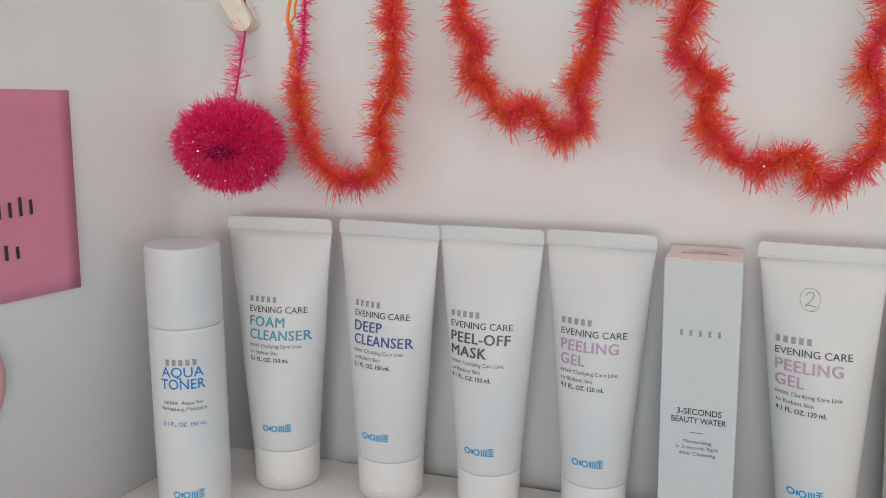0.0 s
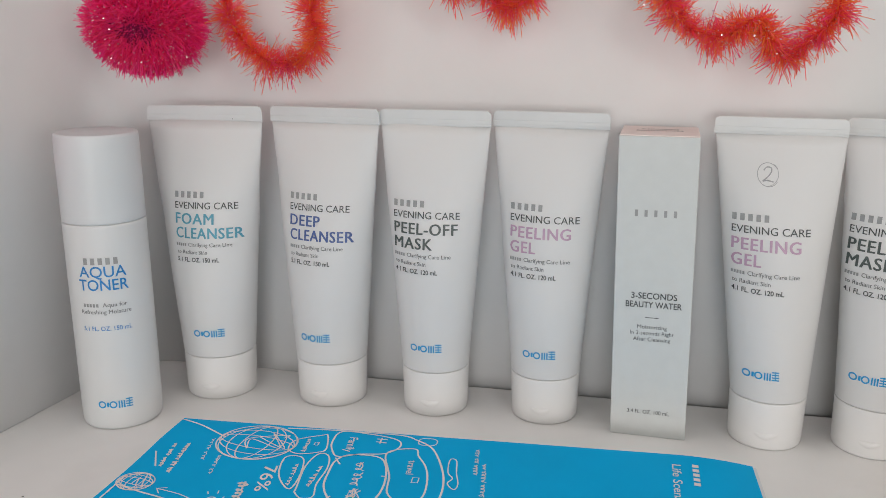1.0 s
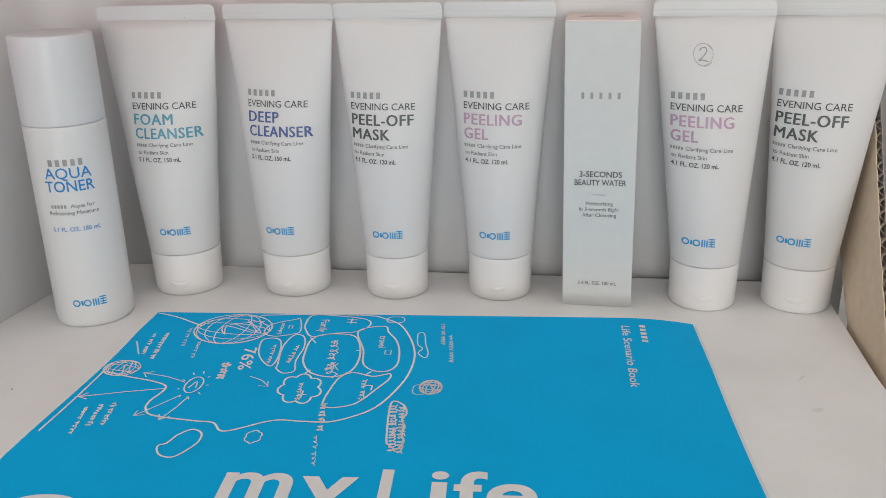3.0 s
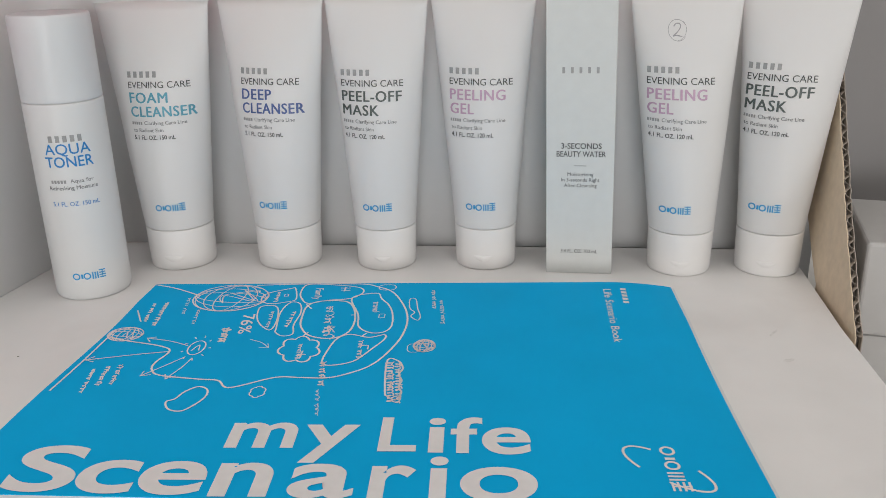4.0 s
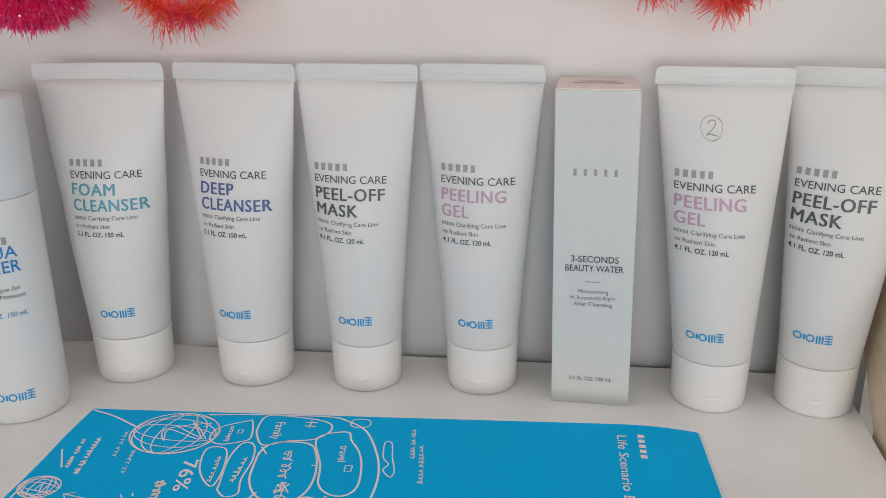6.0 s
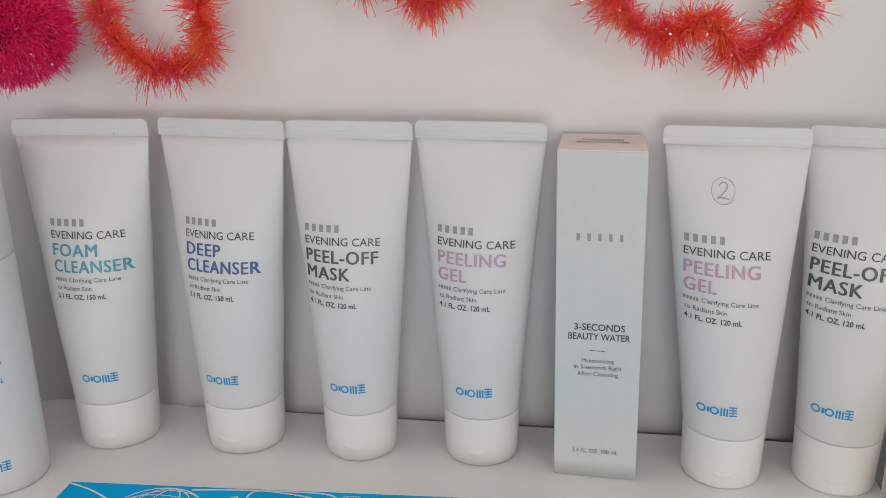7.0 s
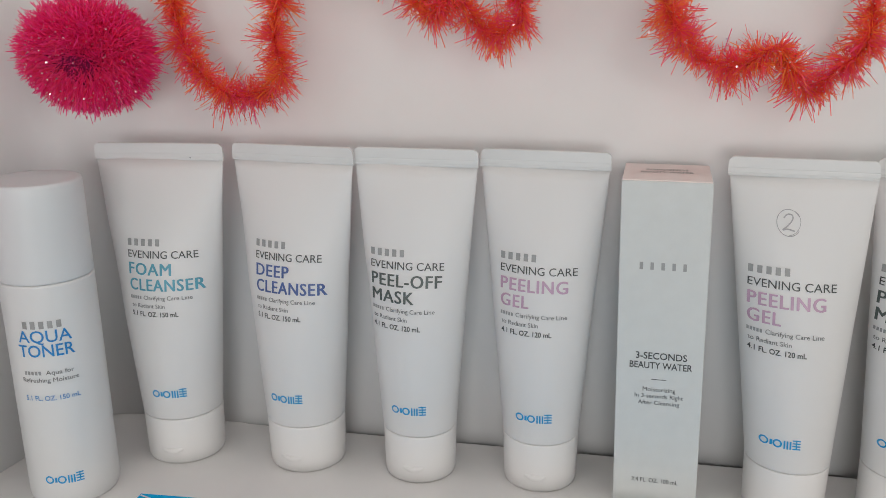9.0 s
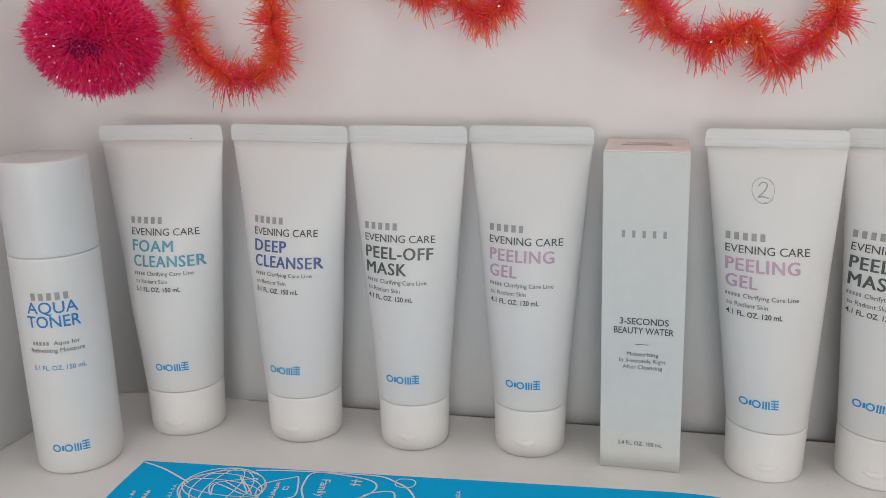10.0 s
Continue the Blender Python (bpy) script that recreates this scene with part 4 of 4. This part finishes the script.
def fibres(spots, ways, lengths, width, droop, rng):
    """Thin foil strips from spots along ways, each bent a little and ending in a point."""
    n = len(spots)
    side = np.cross(ways, rng.normal(size=(n, 3)))
    side /= np.maximum(np.linalg.norm(side, axis=1, keepdims=True), 1e-9)
    bend = rng.normal(size=(n, 3)) * 0.20
    bend[:, 2] -= droop
    L = lengths[:, None]
    mid = spots + ways * L * 0.55 + bend * L * 0.25
    tip = spots + ways * L + bend * L
    w = side * width / 2
    v = np.stack([spots - w, spots + w, mid + w, mid - w, tip + w * 0.95, tip - w * 0.95], 1).reshape(-1, 3)
    b = np.arange(n)[:, None] * 6
    quads = np.concatenate([b + np.array([0, 1, 2, 3]), b + np.array([3, 2, 4, 5])])
    return v, quads.tolist()


def cord_tube(path, radius, n=6):
    p, t = frame_of(path)
    v, f = [], []
    for q, d in zip(p, t):
        u = np.cross(d, (0, 1, 0.2))
        u /= np.linalg.norm(u)
        w = np.cross(d, u)
        for k in range(n):
            a = 2 * math.pi * k / n
            v.append(tuple(q + radius * (math.cos(a) * u + math.sin(a) * w)))
    for i in range(len(p) - 1):
        for k in range(n):
            j = (k + 1) % n
            f.append((i * n + k, i * n + j, (i + 1) * n + j, (i + 1) * n + k))
    return v, f


def tinsel_strand(thing, path, radius, per_metre, fringe_mat, cord_mat, seed, lump=0.30, droop=0.1, one_sided=0.0):
    rng = np.random.default_rng(seed)
    p, t = frame_of(path)
    v, f = cord_tube(path, 0.0007)
    piece("cord", v, f, cord_mat, thing)
    step = np.r_[0, np.cumsum(np.linalg.norm(np.diff(p, axis=0), axis=1))]
    n = int(step[-1] * per_metre)
    s = np.sort(rng.uniform(0, step[-1], n))
    spot = np.stack([np.interp(s, step, p[:, k]) for k in range(3)], 1)
    tang = np.stack([np.interp(s, step, t[:, k]) for k in range(3)], 1)
    way = rng.normal(size=(n, 3))
    way -= tang * (way * tang).sum(1, keepdims=True)
    way /= np.linalg.norm(way, axis=1, keepdims=True)
    way += tang * (rng.normal(0, 0.35, (n, 1)) + 0.35 * np.sin(s * 480 + seed)[:, None])
    way[:, 0] -= one_sided
    way /= np.linalg.norm(way, axis=1, keepdims=True)
    thick = 1 + lump * np.sin(s * 260 + seed) * np.sin(s * 97 + seed) + lump * 0.9 * np.sin(s * 610 + 2 * seed + 2 * np.sin(s * 45))
    length = radius * thick * (0.40 + 0.66 * rng.uniform(size=n))
    way[:, 1] *= np.where((spot + way * length[:, None])[:, 1] > panel_y(spot[:, 0]) - 0.001, 0.2, 1.0)
    v, q = fibres(spot, way, length, 0.00044, droop, rng)
    tagged(piece("fringe", v.tolist(), q, fringe_mat, thing, "dense foil fringe"), kind="stuff")
    pick = rng.choice(n, n // 7, replace=False)
    g, h = fibres(spot[pick] + way[pick] * length[pick][:, None] * 0.9, way[pick], rng.uniform(0.0006, 0.0010, len(pick)), 0.0008, 0, rng)
    tagged(piece("glitter", g.tolist(), h, GLINT, thing, "tiny silver glints"), kind="stuff")


def hung(points, y):
    return spline([(x, y + 0.004 * math.sin(i * 1.7), z) for i, (x, z) in enumerate(points)], 14)


garland = root("tinsel_garland", pose(0, 0, 0), "red-orange tinsel garland hanging in loops from the backdrop top", "garland")
loop_a = [(0.0085, 0.256), (0.0085, 0.235), (0.0150, 0.216), (0.0270, 0.201), (0.0390, 0.195), (0.0540, 0.198), (0.0635, 0.208), (0.0600, 0.222), (0.0605, 0.237), (0.0670, 0.252), (0.0705, 0.265), (0.0680, 0.280), (0.0670, 0.302), (0.0700, 0.315)]
loop_b = [(0.1030, 0.318), (0.1070, 0.298), (0.1110, 0.282), (0.1220, 0.272), (0.1120, 0.261), (0.1260, 0.247), (0.1360, 0.233), (0.1490, 0.242), (0.1620, 0.225), (0.1790, 0.231), (0.1740, 0.252), (0.1820, 0.267), (0.1835, 0.287), (0.1880, 0.300), (0.2100, 0.308)]
loop_c = [(0.2100, 0.308), (0.2330, 0.299), (0.2310, 0.285), (0.2265, 0.274), (0.2340, 0.262), (0.2480, 0.253), (0.2410, 0.241), (0.2480, 0.227), (0.2580, 0.215), (0.2760, 0.210), (0.2900, 0.219), (0.2980, 0.208), (0.3060, 0.200), (0.3180, 0.210), (0.3270, 0.222), (0.3275, 0.247), (0.3200, 0.262), (0.3270, 0.284), (0.3300, 0.312)]
tinsel_strand(garland, hung(loop_a, 0.066), 0.0092, 46000, FRINGE, CORD, 11, 0.40)
tinsel_strand(garland, hung(loop_b, 0.064), 0.0092, 46000, FRINGE, CORD, 12, 0.40)
tinsel_strand(garland, hung(loop_c, 0.056), 0.0092, 46000, FRINGE, CORD, 13, 0.40)
# the bare twisted ribbon from the clip down to the first loop
v, f = cord_tube(spline([(0.0000, 0.082, 0.306), (-0.0015, 0.078, 0.290), (0.0040, 0.074, 0.275), (0.0075, 0.066, 0.254)], 10), 0.0011)
ribbon_path = []
for k in range(60):
    a = k / 59
    ribbon_path.append((0.0005 + 0.0065 * a + (0.0030 * math.sin(a * 11 + 3 * a * a) + 0.0008 * math.sin(a * 37)) * (1 - 0.7 * a), 0.080 - 0.014 * a + 0.0018 * math.cos(a * 13), 0.303 - 0.049 * a + 0.0012 * math.sin(a * 19)))
g, h = cord_tube(ribbon_path, 0.0008)
piece("twisted_ribbon", g, h, CORD_ORANGE, garland, "thin twisted orange foil")
tinsel_strand(garland, ribbon_path[18:], 0.0040, 9000, FRINGE, CORD_ORANGE, 15)
piece("bare_ribbon", v, f, CORD_ORANGE, garland, "bare twisted orange ribbon")
tinsel_strand(garland, spline([(0.0085, 0.083, 0.308), (0.0090, 0.079, 0.290), (0.0095, 0.074, 0.274), (0.0085, 0.068, 0.258)], 10), 0.0055, 12000, FRINGE_PINK, CORD_PINK, 14)

pompom = root("tinsel_pompom", pose(0, 0, 0), "round magenta tinsel bundle hanging from a pink cord", "decoration")
rng = np.random.default_rng(5)
C = np.array([-0.0300, 0.0510, 0.2160])
n = 27000
way = rng.normal(size=(n, 3))
way /= np.linalg.norm(way, axis=1, keepdims=True)
ring = np.sqrt(((way[:, 0] + 0.04) / 0.56) ** 2 + ((way[:, 2] + 0.27) / 0.36) ** 2)
hollow = np.exp(-ring ** 5) * (way[:, 1] < 0)
keep = rng.uniform(size=n) > 0.66 * hollow
way, hollow, n = way[keep], hollow[keep], int(keep.sum())
core = C + way * np.array([0.0265, 0.0160, 0.0195]) * (1 - 0.30 * hollow)[:, None]
edge = np.exp(-((way[:, 0] + 0.02) / 0.85) ** 4 - ((way[:, 2] + 0.27) / 0.60) ** 4) * (way[:, 1] < 0)
aim = way + rng.normal(size=(n, 3)) * (0.75 - 0.3 * np.maximum(hollow, edge))[:, None]
aim[:, 0] += 1.4 * edge * way[:, 0]
aim[:, 2] += 2.0 * edge * (way[:, 2] + 0.27)
aim /= np.linalg.norm(aim, axis=1, keepdims=True)
v, q = fibres(core, aim, rng.uniform(0.0035, 0.0102, n) * (1 - 0.50 * hollow) * (1 - 0.35 * edge), 0.00044, 0.08, rng)
tagged(piece("ball_fringe", v.tolist(), q, FRINGE_PINK, pompom, "dense magenta foil fringe"), kind="stuff")
# added inner ball, darkened so the hollow between the fibres reads as shaded
v, f = rings([(0.0225 * math.cos(a), 0.0125 * math.cos(a), 0.0165 * math.sin(a)) for a in np.linspace(-1.5, 1.5, 15)], 32)
piece("core", [(x + C[0], y + C[1], z + C[2]) for x, y, z in v], f, HOLLOW_SHADE, pompom, "core coloured dark for the shade in the hollow", smooth=True)
pick = rng.choice(n, 900, replace=False)
g, h = fibres(core[pick] + aim[pick] * 0.0066, aim[pick], np.full(900, 0.0008), 0.0008, 0, rng)
tagged(piece("glitter", g.tolist(), h, GLINT, pompom, "tiny silver glints"), kind="stuff")
tinsel_strand(pompom, spline([(-0.0345, 0.0885, 0.304), (-0.0335, 0.0872, 0.288), (-0.0305, 0.072, 0.266), (-0.0282, 0.056, 0.240)], 12), 0.0100, 3800, FRINGE_PINK, CORD_PINK, 23, 0.1, -0.15, 0.75)


# ---- wooden clip ----
def clothespin(m):
    thing = root("clothespin", m, "pale wooden clip gripping the backdrop's top edge", "clip")
    for s in (-1, 1):
        v, f, n = [], [], 18
        outline = []
        for i in range(n + 1):
            a = math.pi + math.pi * i / n
            outline.append((0.0060 * math.cos(a), 0.0050 * math.sin(a)))
        outline += [(0.0066, 0.05), (-0.0066, 0.05)]
        for y in (s * 0.0035 - 0.0022, s * 0.0035 + 0.0022):
            v += [(x, y, z) for x, z in outline]
        k = len(outline)
        f = [tuple(range(k))[::-1], tuple(range(k, 2 * k))] + [(i, (i + 1) % k, k + (i + 1) % k, k + i) for i in range(k)]
        piece("jaw", v, f, WOOD, thing)
    sp = [(0.0056 * math.cos(a), 0.007 * math.sin(a), 0.024 + 0.0002 * a) for a in np.linspace(0, 12, 80)]
    v, f = cord_tube(sp, 0.0006)
    piece("spring", v, f, GLINT, thing, "steel wire spring")


clothespin(pose(-0.0335, 0.0872, 0.2890, 0, -30, 0))
